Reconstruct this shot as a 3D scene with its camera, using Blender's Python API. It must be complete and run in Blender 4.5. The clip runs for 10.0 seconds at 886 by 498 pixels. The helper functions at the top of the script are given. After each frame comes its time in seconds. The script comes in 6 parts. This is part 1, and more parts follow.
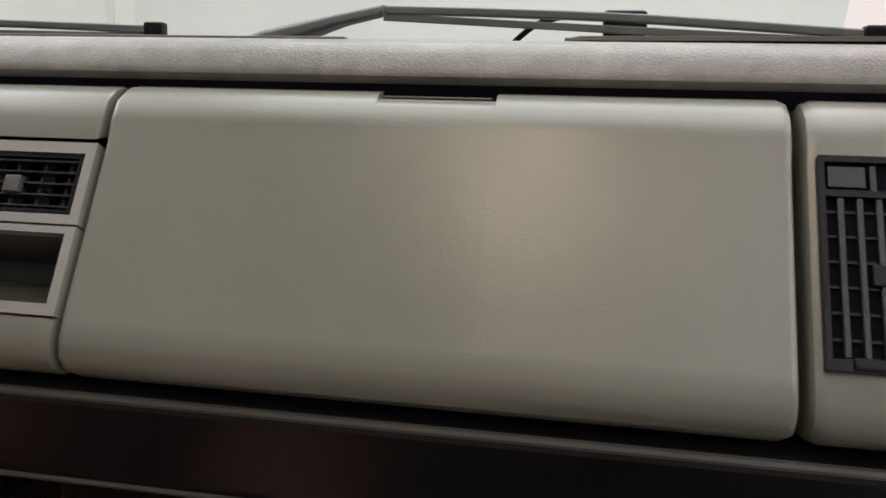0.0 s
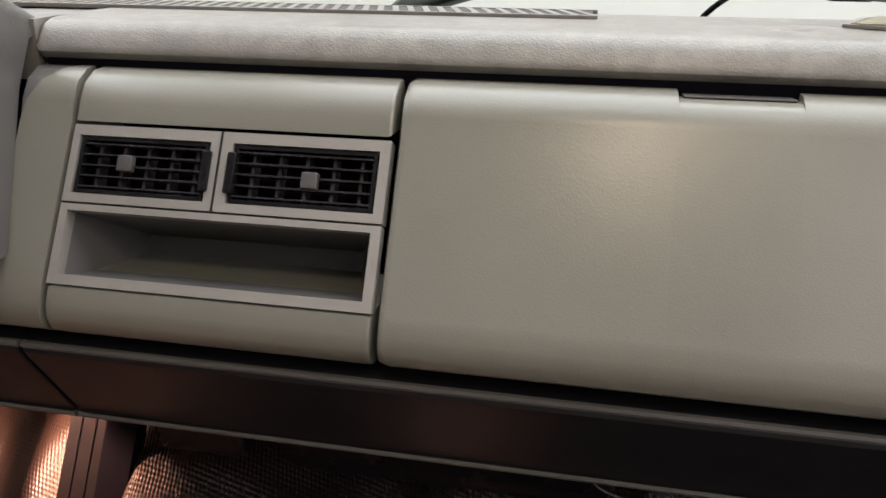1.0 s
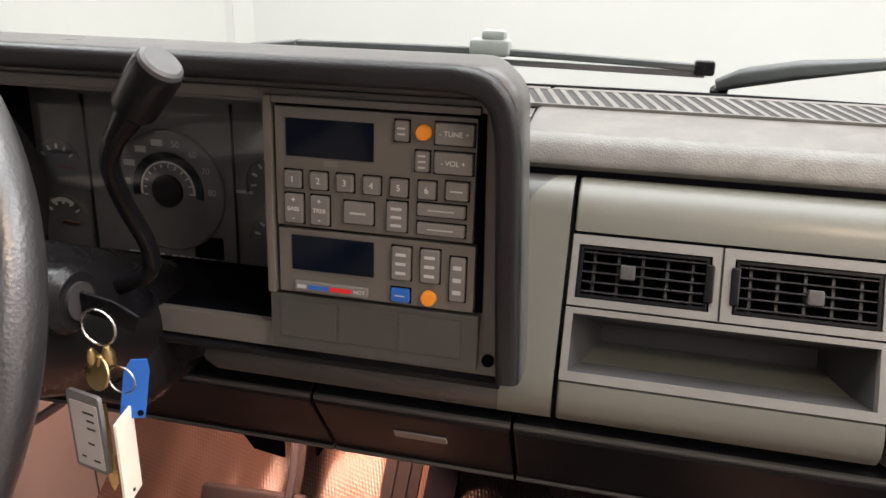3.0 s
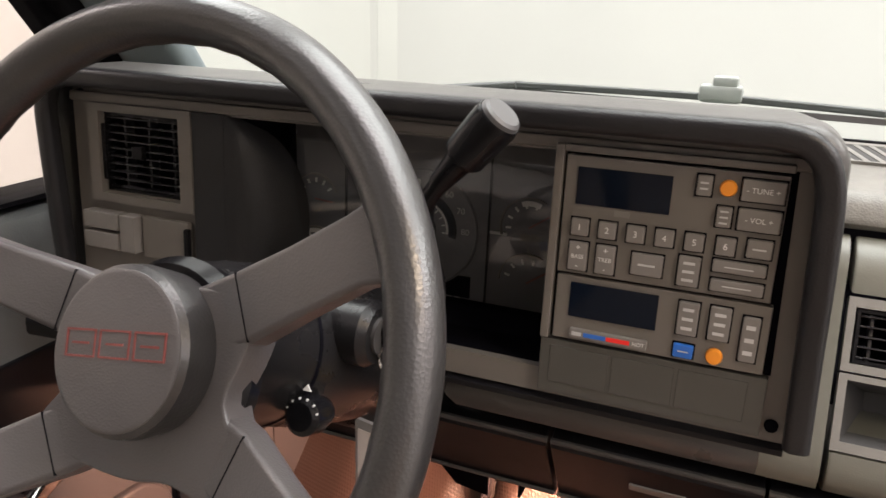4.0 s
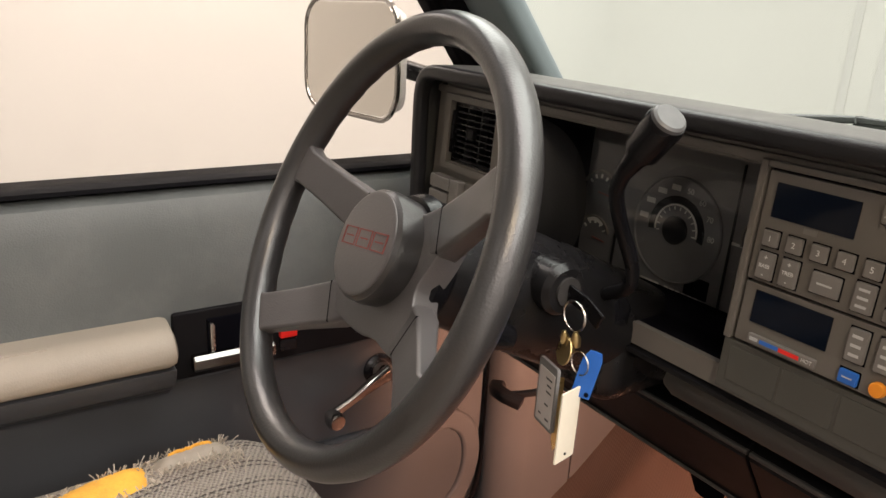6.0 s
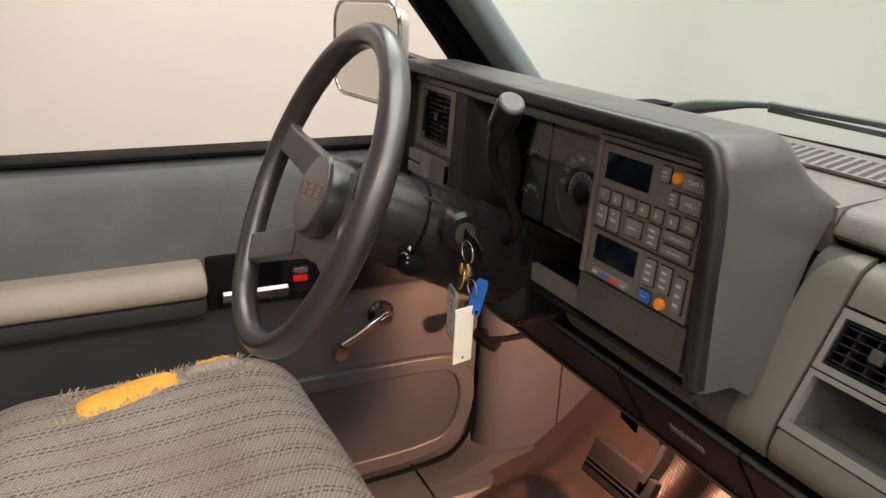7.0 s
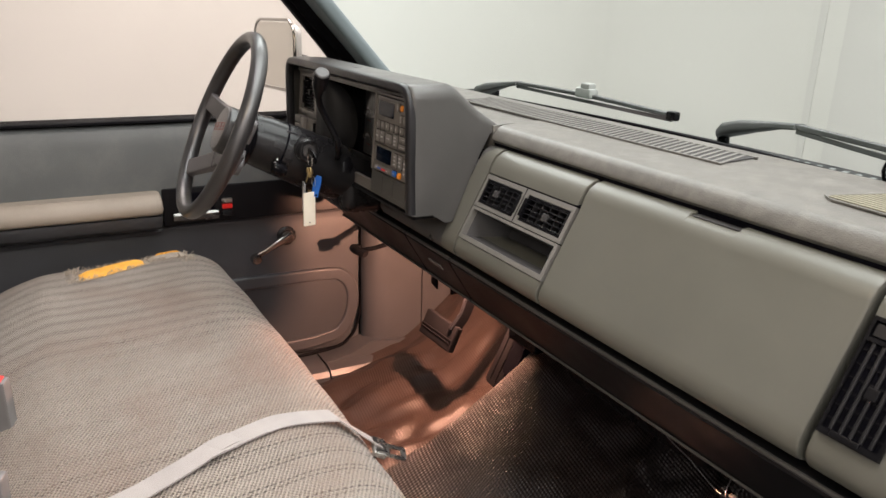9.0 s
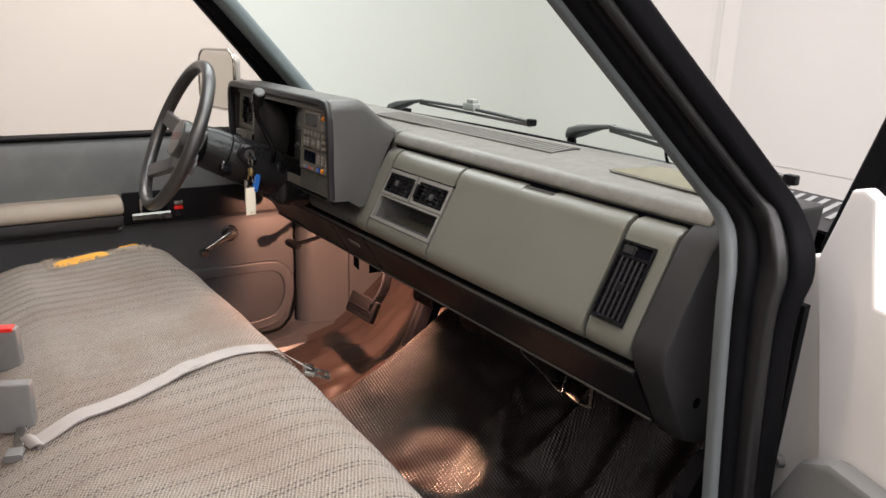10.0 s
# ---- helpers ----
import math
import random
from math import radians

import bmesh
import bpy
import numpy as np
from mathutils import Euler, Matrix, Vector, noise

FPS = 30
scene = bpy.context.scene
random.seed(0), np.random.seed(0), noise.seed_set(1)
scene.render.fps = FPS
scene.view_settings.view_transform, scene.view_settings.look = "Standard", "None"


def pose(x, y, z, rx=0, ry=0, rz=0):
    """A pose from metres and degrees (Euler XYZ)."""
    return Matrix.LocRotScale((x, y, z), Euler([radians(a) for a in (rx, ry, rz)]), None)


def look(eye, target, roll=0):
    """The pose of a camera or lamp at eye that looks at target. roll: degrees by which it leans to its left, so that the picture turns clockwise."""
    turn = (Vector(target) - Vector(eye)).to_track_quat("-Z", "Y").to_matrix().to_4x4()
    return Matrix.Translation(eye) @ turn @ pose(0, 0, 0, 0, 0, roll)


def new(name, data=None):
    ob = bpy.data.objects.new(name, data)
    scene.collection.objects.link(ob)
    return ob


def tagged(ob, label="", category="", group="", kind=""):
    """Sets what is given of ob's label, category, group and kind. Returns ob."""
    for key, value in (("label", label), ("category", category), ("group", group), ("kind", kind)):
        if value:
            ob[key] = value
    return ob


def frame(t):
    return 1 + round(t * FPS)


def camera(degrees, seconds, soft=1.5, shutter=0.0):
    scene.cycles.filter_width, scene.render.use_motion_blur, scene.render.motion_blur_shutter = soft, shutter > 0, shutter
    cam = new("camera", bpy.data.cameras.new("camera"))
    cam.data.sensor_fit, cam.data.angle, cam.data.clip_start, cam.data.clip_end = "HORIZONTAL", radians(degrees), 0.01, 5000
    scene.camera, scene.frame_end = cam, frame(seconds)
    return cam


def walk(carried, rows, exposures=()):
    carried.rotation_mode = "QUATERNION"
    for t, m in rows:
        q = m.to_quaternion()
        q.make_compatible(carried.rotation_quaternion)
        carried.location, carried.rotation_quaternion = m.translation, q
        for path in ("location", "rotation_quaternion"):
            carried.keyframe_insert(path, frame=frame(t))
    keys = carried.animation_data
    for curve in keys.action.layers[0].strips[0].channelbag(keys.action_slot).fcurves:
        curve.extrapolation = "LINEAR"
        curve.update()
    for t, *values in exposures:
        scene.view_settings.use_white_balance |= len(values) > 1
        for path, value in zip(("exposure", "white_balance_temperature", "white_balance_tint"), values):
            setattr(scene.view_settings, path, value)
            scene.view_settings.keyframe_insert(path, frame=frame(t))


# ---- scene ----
cam = camera(60.9, 10.0, shutter=0.1)
PATH = [
    (0, (0.508, -0.368, 0.795), (0.173, 1.568, 0.419), 1.4),
    (0.5, (0.412, -0.382, 0.816), (0.067, 1.515, 0.284), 1.8),
    (1, (0.32, -0.402, 0.861), (-0.028, 1.46, 0.217), 1.1),
    (1.5, (0.241, -0.443, 0.887), (-0.144, 1.398, 0.207), 0.7),
    (2, (0.122, -0.456, 0.911), (-0.265, 1.366, 0.182), 0.8),
    (2.2, (0.086, -0.466, 0.92), (-0.315, 1.355, 0.198), 0.8),
    (3.3, (-0.0605, -0.5052, 0.9802), (-0.7301, 2.1593, -0.0664), 1.8),
    (3.5, (-0.0852, -0.5099, 0.9758), (-0.8688, 2.1408, -0.0267), 1.3),
    (4, (-0.1397, -0.5314, 0.9817), (-1.195, 2.0428, 0.0306), 1.4),
    (4.5, (-0.152, -0.5662, 0.9802), (-1.6335, 1.8014, 0.06), 1.2),
    (5, (-0.109, -0.573, 0.965), (-1.4, 0.839, 0.383), 1.5),
    (5.2, (-0.0725, -0.565, 0.9714), (-2.0726, 1.4009, 0.0923), 2),
    (6.3, (0.1381, -0.5208, 0.992), (-2.2641, 0.8953, 0.06), 2.5),
    (6.5, (0.1906, -0.5127, 1.0023), (-2.2474, 0.8243, 0.0468), 2),
    (7, (0.3336, -0.4924, 1.0199), (-2.145, 0.7504, 0.0394), 2.1),
    (7.5, (0.476, -0.4854, 1.0375), (-2.0004, 0.7487, 0.0409), 2.1),
    (8, (0.6474, -0.4499, 1.042), (-1.8203, 0.807, 0.0526), 2.1),
    (8.5, (0.8235, -0.4817, 1.0434), (-1.6333, 0.8083, 0.0703), 1.9),
    (9, (1.0226, -0.5887, 1.0405), (-1.4186, 0.7732, 0.1276), 1.9),
    (9.5, (1.2153, -0.6474, 1.042), (-1.1952, 0.8021, 0.1864), 1.8),
    (10, (1.3905, -0.7295, 1.0581), (-0.9536, 0.8455, 0.2452), 1.8),
]
EXPOSURES = [(0, 0.0, 6250, 12.5), (0.5, 0.09, 6250, 12.5), (1, 0.35, 6250, 13.5), (2, 0.58, 6200, 14.5), (3.5, 0.53, 6400, 15), (4.5, 0.58, 6600, 12.5), (5.2, 0.52, 6750, 11), (6.5, 0.15, 6650, 11), (7.5, 0.05, 6600, 11), (8.5, 0.05, 6450, 12), (10, 0.0, 6300, 11)]
walk(cam, [(t, look(eye, target, roll)) for t, eye, target, roll in PATH], EXPOSURES)

# ---------- world, lamps ----------
world = bpy.data.worlds.new("studio_dark")
world.use_nodes = True
world.node_tree.nodes["Background"].inputs[0].default_value = (0.75, 0.8, 0.85, 1)
world.node_tree.nodes["Background"].inputs[1].default_value = 0.05
scene.world = world


def area_lamp(name, eye, target, sx, sy, watts, colour):
    data = bpy.data.lights.new(name, "AREA")
    data.shape, data.size, data.size_y, data.energy, data.color = "RECTANGLE", sx, sy, watts, colour
    ob = new(name, data)
    ob.matrix_world = look(eye, target)
    return tagged(ob, kind="structure")


def bulb(name, at, watts, radius, colour):
    data = bpy.data.lights.new(name, "POINT")
    data.energy, data.shadow_soft_size, data.color = watts, radius, colour
    ob = new(name, data)
    ob.location = at
    return tagged(ob, kind="structure")


DAY = (1.0, 0.930, 0.915)
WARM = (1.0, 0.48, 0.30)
for lx, back in ((-2.6, 9), (0.4, 22), (3.4, 78)):
    for ly, watts in ((-2.4, back), (0.6, 125 if lx > 3 else 105), (3.6, 30)):
        area_lamp("ceiling_lamp", (lx, ly, 2.93), (lx, ly + 0.001, 0), 2.4, 2.4, watts * 1.2, DAY)
bulb("dome_bulb", (0.42, -0.50, 1.425), 6.0, 0.05, (1.0, 0.80, 0.55))
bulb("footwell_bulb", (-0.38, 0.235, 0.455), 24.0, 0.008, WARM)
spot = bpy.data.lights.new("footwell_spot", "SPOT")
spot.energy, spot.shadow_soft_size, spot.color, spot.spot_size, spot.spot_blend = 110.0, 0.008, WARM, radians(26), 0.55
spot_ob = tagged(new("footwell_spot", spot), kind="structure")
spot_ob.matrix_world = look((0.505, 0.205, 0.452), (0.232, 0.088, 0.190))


# ---------- materials ----------
def mat(name, col, rough=0.5, metal=0.0, var=0.12, vscale=6.0, bump=0.0, bscale=500.0, cell=False, rvar=0.08, spec=0.5, stain=None, sscale=3.0, coat=0.0):
    m = bpy.data.materials.new(name)
    m.use_nodes = True
    nt = m.node_tree
    nd, ln = nt.nodes, nt.links
    b = nd["Principled BSDF"]
    tc = nd.new("ShaderNodeTexCoord")
    n1 = nd.new("ShaderNodeTexNoise")
    n1.inputs["Scale"].default_value, n1.inputs["Detail"].default_value, n1.inputs["Roughness"].default_value = vscale, 8, 0.62
    ln.new(tc.outputs["Object"], n1.inputs["Vector"])
    ramp = nd.new("ShaderNodeMapRange")
    ramp.inputs["From Min"].default_value, ramp.inputs["From Max"].default_value = 0.3, 0.7
    ramp.inputs["To Min"].default_value, ramp.inputs["To Max"].default_value = 1 - var, 1 + var
    ln.new(n1.outputs["Fac"], ramp.inputs["Value"])
    mul = nd.new("ShaderNodeVectorMath")
    mul.operation = "SCALE"
    mul.inputs[0].default_value = col
    ln.new(ramp.outputs["Result"], mul.inputs["Scale"])
    colour = mul.outputs["Vector"]
    if stain:
        n2 = nd.new("ShaderNodeTexNoise")
        n2.inputs["Scale"].default_value, n2.inputs["Detail"].default_value, n2.inputs["Roughness"].default_value = sscale, 10, 0.7
        ln.new(tc.outputs["Object"], n2.inputs["Vector"])
        r2 = nd.new("ShaderNodeMapRange")
        r2.inputs["From Min"].default_value, r2.inputs["From Max"].default_value = 0.48, 0.72
        r2.inputs["To Max"].default_value = stain[3]
        ln.new(n2.outputs["Fac"], r2.inputs["Value"])
        mx = nd.new("ShaderNodeMix")
        mx.data_type = "RGBA"
        mx.inputs["B"].default_value = (*stain[:3], 1)
        ln.new(r2.outputs["Result"], mx.inputs["Factor"])
        ln.new(colour, mx.inputs["A"])
        colour = mx.outputs["Result"]
    ln.new(colour, b.inputs["Base Color"])
    rr = nd.new("ShaderNodeMapRange")
    rr.inputs["From Min"].default_value, rr.inputs["From Max"].default_value = 0.3, 0.7
    rr.inputs["To Min"].default_value, rr.inputs["To Max"].default_value = max(0.02, rough - rvar), min(1, rough + rvar)
    ln.new(n1.outputs["Fac"], rr.inputs["Value"])
    ln.new(rr.outputs["Result"], b.inputs["Roughness"])
    b.inputs["Metallic"].default_value = metal
    b.inputs["Specular IOR Level"].default_value = spec
    b.inputs["Coat Weight"].default_value = coat
    if bump:
        if cell:
            g = nd.new("ShaderNodeTexVoronoi")
            g.inputs["Scale"].default_value = bscale
            out = g.outputs["Distance"]
        else:
            g = nd.new("ShaderNodeTexNoise")
            g.inputs["Scale"].default_value, g.inputs["Detail"].default_value = bscale, 3
            out = g.outputs["Fac"]
        ln.new(tc.outputs["Object"], g.inputs["Vector"])
        bp = nd.new("ShaderNodeBump")
        bp.inputs["Strength"].default_value, bp.inputs["Distance"].default_value = bump, 0.001
        ln.new(out, bp.inputs["Height"])
        ln.new(bp.outputs["Normal"], b.inputs["Normal"])
    return m


def pane(name, tint, gloss=0.06):
    m = bpy.data.materials.new(name)
    m.use_nodes = True
    nt = m.node_tree
    nt.nodes.remove(nt.nodes["Principled BSDF"])
    tr, gl, mx = nt.nodes.new("ShaderNodeBsdfTransparent"), nt.nodes.new("ShaderNodeBsdfGlossy"), nt.nodes.new("ShaderNodeMixShader")
    mx.inputs[0].default_value = gloss
    tr.inputs["Color"].default_value = (*tint, 1)
    gl.inputs["Roughness"].default_value = 0.01
    nt.links.new(tr.outputs[0], mx.inputs[1])
    nt.links.new(gl.outputs[0], mx.inputs[2])
    nt.links.new(mx.outputs[0], nt.nodes["Material Output"].inputs["Surface"])
    return m


def woven(name):
    """Grey tweed with fore-and-aft ribbed stripes and a fine slanting weave."""
    m = bpy.data.materials.new(name)
    m.use_nodes = True
    nd, ln = m.node_tree.nodes, m.node_tree.links
    b = nd["Principled BSDF"]
    tc = nd.new("ShaderNodeTexCoord")

    def wave(scale, rot, dist=0.0, sx=1.0, sy=1.0):
        mp = nd.new("ShaderNodeMapping")
        mp.inputs["Rotation"].default_value[2] = radians(rot)
        mp.inputs["Scale"].default_value = (sx, sy, 1)
        w = nd.new("ShaderNodeTexWave")
        w.inputs["Scale"].default_value, w.inputs["Distortion"].default_value, w.inputs["Detail"].default_value = scale, dist, 2
        w.inputs["Detail Scale"].default_value = 2.0
        ln.new(tc.outputs["Object"], mp.inputs["Vector"])
        ln.new(mp.outputs["Vector"], w.inputs["Vector"])
        return w.outputs["Fac"]

    def noise_tex(scale, detail=6):
        n = nd.new("ShaderNodeTexNoise")
        n.inputs["Scale"].default_value, n.inputs["Detail"].default_value, n.inputs["Roughness"].default_value = scale, detail, 0.65
        ln.new(tc.outputs["Object"], n.inputs["Vector"])
        return n.outputs["Fac"]

    def math_node(op, a, c):
        k = nd.new("ShaderNodeMath")
        k.operation = op
        for i, v in enumerate((a, c)):
            if isinstance(v, (int, float)):
                k.inputs[i].default_value = v
            else:
                ln.new(v, k.inputs[i])
        return k.outputs[0]

    broad = wave(7.2, 0, 0.15)
    ribs = wave(34.0, 0, 0.12)
    twill = wave(64.0, -62, 1.0)
    dash = wave(36.0, -66, 0.8)
    cross = wave(70.0, 44, 2.0)
    speck = noise_tex(420, 2)
    dirt = noise_tex(6)
    # strong double lines on the driver's half, plainer cloth in the middle, fainter lines beyond
    sep = nd.new("ShaderNodeSeparateXYZ")
    ln.new(tc.outputs["Object"], sep.inputs[0])
    far = math_node("MINIMUM", math_node("MAXIMUM", math_node("MULTIPLY", math_node("SUBTRACT", -0.20, sep.outputs["X"]), 9.0), 0.15), 1.0)
    near = math_node("MINIMUM", math_node("MAXIMUM", math_node("MULTIPLY", math_node("SUBTRACT", sep.outputs["X"], 0.02), 5.0), 0.15), 0.6)
    group = math_node("MAXIMUM", far, near)
    line = math_node("MULTIPLY", math_node("POWER", ribs, 3.0), math_node("ADD", math_node("MULTIPLY", math_node("POWER", dash, 1.5), 0.9), 0.15))
    uneven = math_node("ADD", math_node("MULTIPLY", noise_tex(11, 3), 1.2), 0.25)
    stripe = math_node("MULTIPLY", math_node("MULTIPLY", math_node("MULTIPLY", math_node("POWER", broad, 2.2), group), line), uneven)
    weave = math_node("ADD", math_node("MULTIPLY", twill, 0.72), math_node("MULTIPLY", cross, 0.28))
    dark = math_node("ADD", math_node("MULTIPLY", stripe, 3.0), math_node("MULTIPLY", math_node("SUBTRACT", 0.62, weave), 0.85))
    dark = math_node("ADD", dark, math_node("MULTIPLY", math_node("SUBTRACT", speck, 0.5), 2.2))
    dark = math_node("ADD", dark, math_node("MULTIPLY", math_node("SUBTRACT", dirt, 0.5), 0.5))
    mx = nd.new("ShaderNodeMix")
    mx.data_type = "RGBA"
    mx.inputs["A"].default_value, mx.inputs["B"].default_value = (0.318, 0.284, 0.240, 1), (0.055, 0.044, 0.037, 1)
    ln.new(dark, mx.inputs["Factor"])
    grime, gr = nd.new("ShaderNodeMix"), nd.new("ShaderNodeMapRange")
    grime.data_type = "RGBA"
    gr.inputs["From Min"].default_value, gr.inputs["From Max"].default_value, gr.inputs["To Max"].default_value = 0.44, 0.64, 0.55
    ln.new(noise_tex(4.2, 8), gr.inputs["Value"])
    grime.inputs["B"].default_value = (0.21, 0.150, 0.115, 1)
    ln.new(gr.outputs["Result"], grime.inputs["Factor"])
    ln.new(mx.outputs["Result"], grime.inputs["A"])
    ln.new(grime.outputs["Result"], b.inputs["Base Color"])
    b.inputs["Roughness"].default_value, b.inputs["Specular IOR Level"].default_value = 0.95, 0.15
    b.inputs["Sheen Weight"].default_value = 0.15
    bp = nd.new("ShaderNodeBump")
    bp.inputs["Strength"].default_value, bp.inputs["Distance"].default_value = 0.9, 0.0026
    ln.new(math_node("SUBTRACT", math_node("ADD", weave, speck), math_node("MULTIPLY", stripe, 1.2)), bp.inputs["Height"])
    ln.new(bp.outputs["Normal"], b.inputs["Normal"])
    return m


def ribbed_vinyl(name):
    """Dark vinyl floor covering with a small diamond rib."""
    m = mat(name, (0.0120, 0.0086, 0.0076), 0.34, var=0.2, vscale=9, stain=(0.017, 0.0118, 0.0100, 0.5), sscale=6, rvar=0.05, spec=0.42)
    nd, ln = m.node_tree.nodes, m.node_tree.links
    b = nd["Principled BSDF"]
    tc = nd.new("ShaderNodeTexCoord")
    # driver's side worn brown, and paler to stand for the lamp's light
    sep, wob, add, edge, mx = nd.new("ShaderNodeSeparateXYZ"), nd.new("ShaderNodeTexNoise"), nd.new("ShaderNodeMath"), nd.new("ShaderNodeMapRange"), nd.new("ShaderNodeMix")
    wob.inputs["Scale"].default_value, wob.inputs["Detail"].default_value = 7.0, 6
    ln.new(tc.outputs["Object"], sep.inputs[0])
    ln.new(tc.outputs["Object"], wob.inputs["Vector"])
    add.operation = "MULTIPLY_ADD"
    add.inputs[1].default_value = 0.22
    ln.new(wob.outputs["Fac"], add.inputs[0])
    ln.new(sep.outputs["X"], add.inputs[2])
    edge.inputs["From Min"].default_value, edge.inputs["From Max"].default_value = -0.04, -0.16
    edge.inputs["To Min"].default_value, edge.inputs["To Max"].default_value = 0.0, 0.92
    ln.new(add.outputs[0], edge.inputs["Value"])
    mx.data_type = "RGBA"
    mx.inputs["B"].default_value = (0.040, 0.027, 0.022, 1)
    ln.new(edge.outputs["Result"], mx.inputs["Factor"])
    ln.new(b.inputs["Base Color"].links[0].from_socket, mx.inputs["A"])
    ln.new(mx.outputs["Result"], b.inputs["Base Color"])
    outs = []
    for rot, sc in ((-14, 66.0), (-76, 40.0)):
        mp = nd.new("ShaderNodeMapping")
        mp.inputs["Rotation"].default_value[2] = radians(rot)
        w = nd.new("ShaderNodeTexWave")
        w.inputs["Scale"].default_value, w.inputs["Distortion"].default_value = sc, 0.4
        ln.new(tc.outputs["UV"], mp.inputs["Vector"])
        ln.new(mp.outputs["Vector"], w.inputs["Vector"])
        outs.append(w.outputs["Fac"])
    k = nd.new("ShaderNodeMath")
    k.operation = "MULTIPLY_ADD"
    k.inputs[1].default_value = 0.75
    ln.new(outs[1], k.inputs[0])
    ln.new(outs[0], k.inputs[2])
    # the ribs are trodden flat where the driver's feet rest
    flat, keep = nd.new("ShaderNodeMath"), nd.new("ShaderNodeMath")
    flat.operation, keep.operation = "MULTIPLY_ADD", "MULTIPLY"
    flat.inputs[1].default_value, flat.inputs[2].default_value = -0.8, 1.0
    ln.new(edge.outputs["Result"], flat.inputs[0])
    ln.new(flat.outputs[0], keep.inputs[0])
    ln.new(k.outputs[0], keep.inputs[1])
    bp = nd.new("ShaderNodeBump")
    bp.inputs["Strength"].default_value, bp.inputs["Distance"].default_value = 0.8, 0.0015
    ln.new(keep.outputs[0], bp.inputs["Height"])
    ln.new(bp.outputs["Normal"], b.inputs["Normal"])
    return m


M_WALL = mat("painted_wall", (0.74, 0.722, 0.685), 0.75, var=0.025, vscale=0.7)
M_WALL2 = mat("greyer_painted_wall", (0.68, 0.662, 0.635), 0.75, var=0.03, vscale=0.8)
# ground out of view, kept dark to cut fill light from below
M_GROUND = mat("fill_cut_floor_grey", (0.24, 0.235, 0.225), 0.35, var=0.1, vscale=1.5, stain=(0.17, 0.165, 0.16, 0.4))
# grey for the unseen back wall, set to cut light bounced onto the dash
M_BACK = mat("bounce_cut_grey", (0.33, 0.325, 0.315), 0.8, var=0.06, vscale=0.9)
M_PAINT = mat("white_body_paint", (0.60, 0.60, 0.59), 0.25, var=0.02, vscale=3, coat=0.3)
M_COWL = mat("dull_grey_cowl", (0.16, 0.165, 0.16), 0.55, var=0.12, vscale=8)
M_GREEN = mat("grey_green_plastic", (0.108, 0.109, 0.090), 0.33, var=0.06, vscale=5, bump=0.06, bscale=750, cell=True, rvar=0.06, stain=(0.122, 0.117, 0.096, 0.3), sscale=9)
M_PAD = mat("scuffed_grey_vinyl", (0.112, 0.110, 0.098), 0.38, var=0.18, vscale=45, bump=0.22, bscale=600, cell=True, stain=(0.190, 0.183, 0.160, 0.65), sscale=32)
M_HOOD = mat("dark_grey_vinyl", (0.056, 0.056, 0.053), 0.34, var=0.1, vscale=6, bump=0.12, bscale=600, cell=True, stain=(0.072, 0.071, 0.067, 0.4), sscale=10)
M_RIM = mat("black_rim_vinyl", (0.012, 0.012, 0.013), 0.34, var=0.15, vscale=9, bump=0.15, bscale=600, cell=True, spec=0.35)
M_LIP = mat("charcoal_plastic", (0.0070, 0.0069, 0.0080), 0.38, var=0.18, vscale=7, bump=0.1, bscale=600, spec=0.16, stain=(0.0095, 0.0092, 0.0096, 0.5), sscale=12)
M_BLACK = mat("black_plastic", (0.0055, 0.0055, 0.0065), 0.26, var=0.2, vscale=9, bump=0.05, bscale=500, spec=0.18, rvar=0.04)
M_COLUMN = mat("column_black", (0.0085, 0.0085, 0.0090), 0.27, var=0.15, vscale=9, bump=0.08, bscale=600, cell=True, spec=0.32)
M_WELL = mat("dusty_slot", (0.028, 0.028, 0.027), 0.8, var=0.25, vscale=60)
M_DULL = mat("dull_chrome", (0.24, 0.23, 0.22), 0.24, 1.0, var=0.12, vscale=20)
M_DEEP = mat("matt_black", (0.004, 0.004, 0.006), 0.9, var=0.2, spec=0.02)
M_ENDCAP = mat("charcoal_grained_vinyl", (0.022, 0.0222, 0.0230), 0.45, var=0.1, vscale=6, bump=0.15, bscale=600, cell=True, spec=0.2)
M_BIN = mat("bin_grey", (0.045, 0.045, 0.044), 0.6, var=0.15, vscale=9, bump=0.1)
M_BEZEL = mat("taupe_bezel", (0.124, 0.114, 0.100), 0.4, var=0.07, vscale=10, bump=0.06, bscale=700)
M_BLANK = mat("dark_olive_plastic", (0.056, 0.055, 0.048), 0.42, var=0.08, vscale=10, bump=0.06, bscale=700)
M_BUTTON = mat("button_grey", (0.165, 0.156, 0.143), 0.42, var=0.1, vscale=30)
M_TAB = mat("tab_grey", (0.034, 0.033, 0.032), 0.45, var=0.1, vscale=30)
M_TRIM = mat("vent_surround", (0.145, 0.142, 0.128), 0.45, var=0.06, vscale=12, bump=0.12, bscale=700, cell=True)
M_SLAT = mat("vent_slat", (0.010, 0.010, 0.012), 0.26, var=0.2, vscale=40)
M_FIN = mat("vent_fin", (0.035, 0.035, 0.038), 0.4, var=0.2, vscale=40)
M_DISPLAY = mat("dark_display", (0.003, 0.006, 0.013), 0.10, var=0.05, spec=0.22, rvar=0.02)
M_ORANGE = mat("amber_cap", (0.78, 0.27, 0.02), 0.4, var=0.05)
M_BLUE = mat("blue_cap", (0.018, 0.12, 0.46), 0.4, var=0.05)
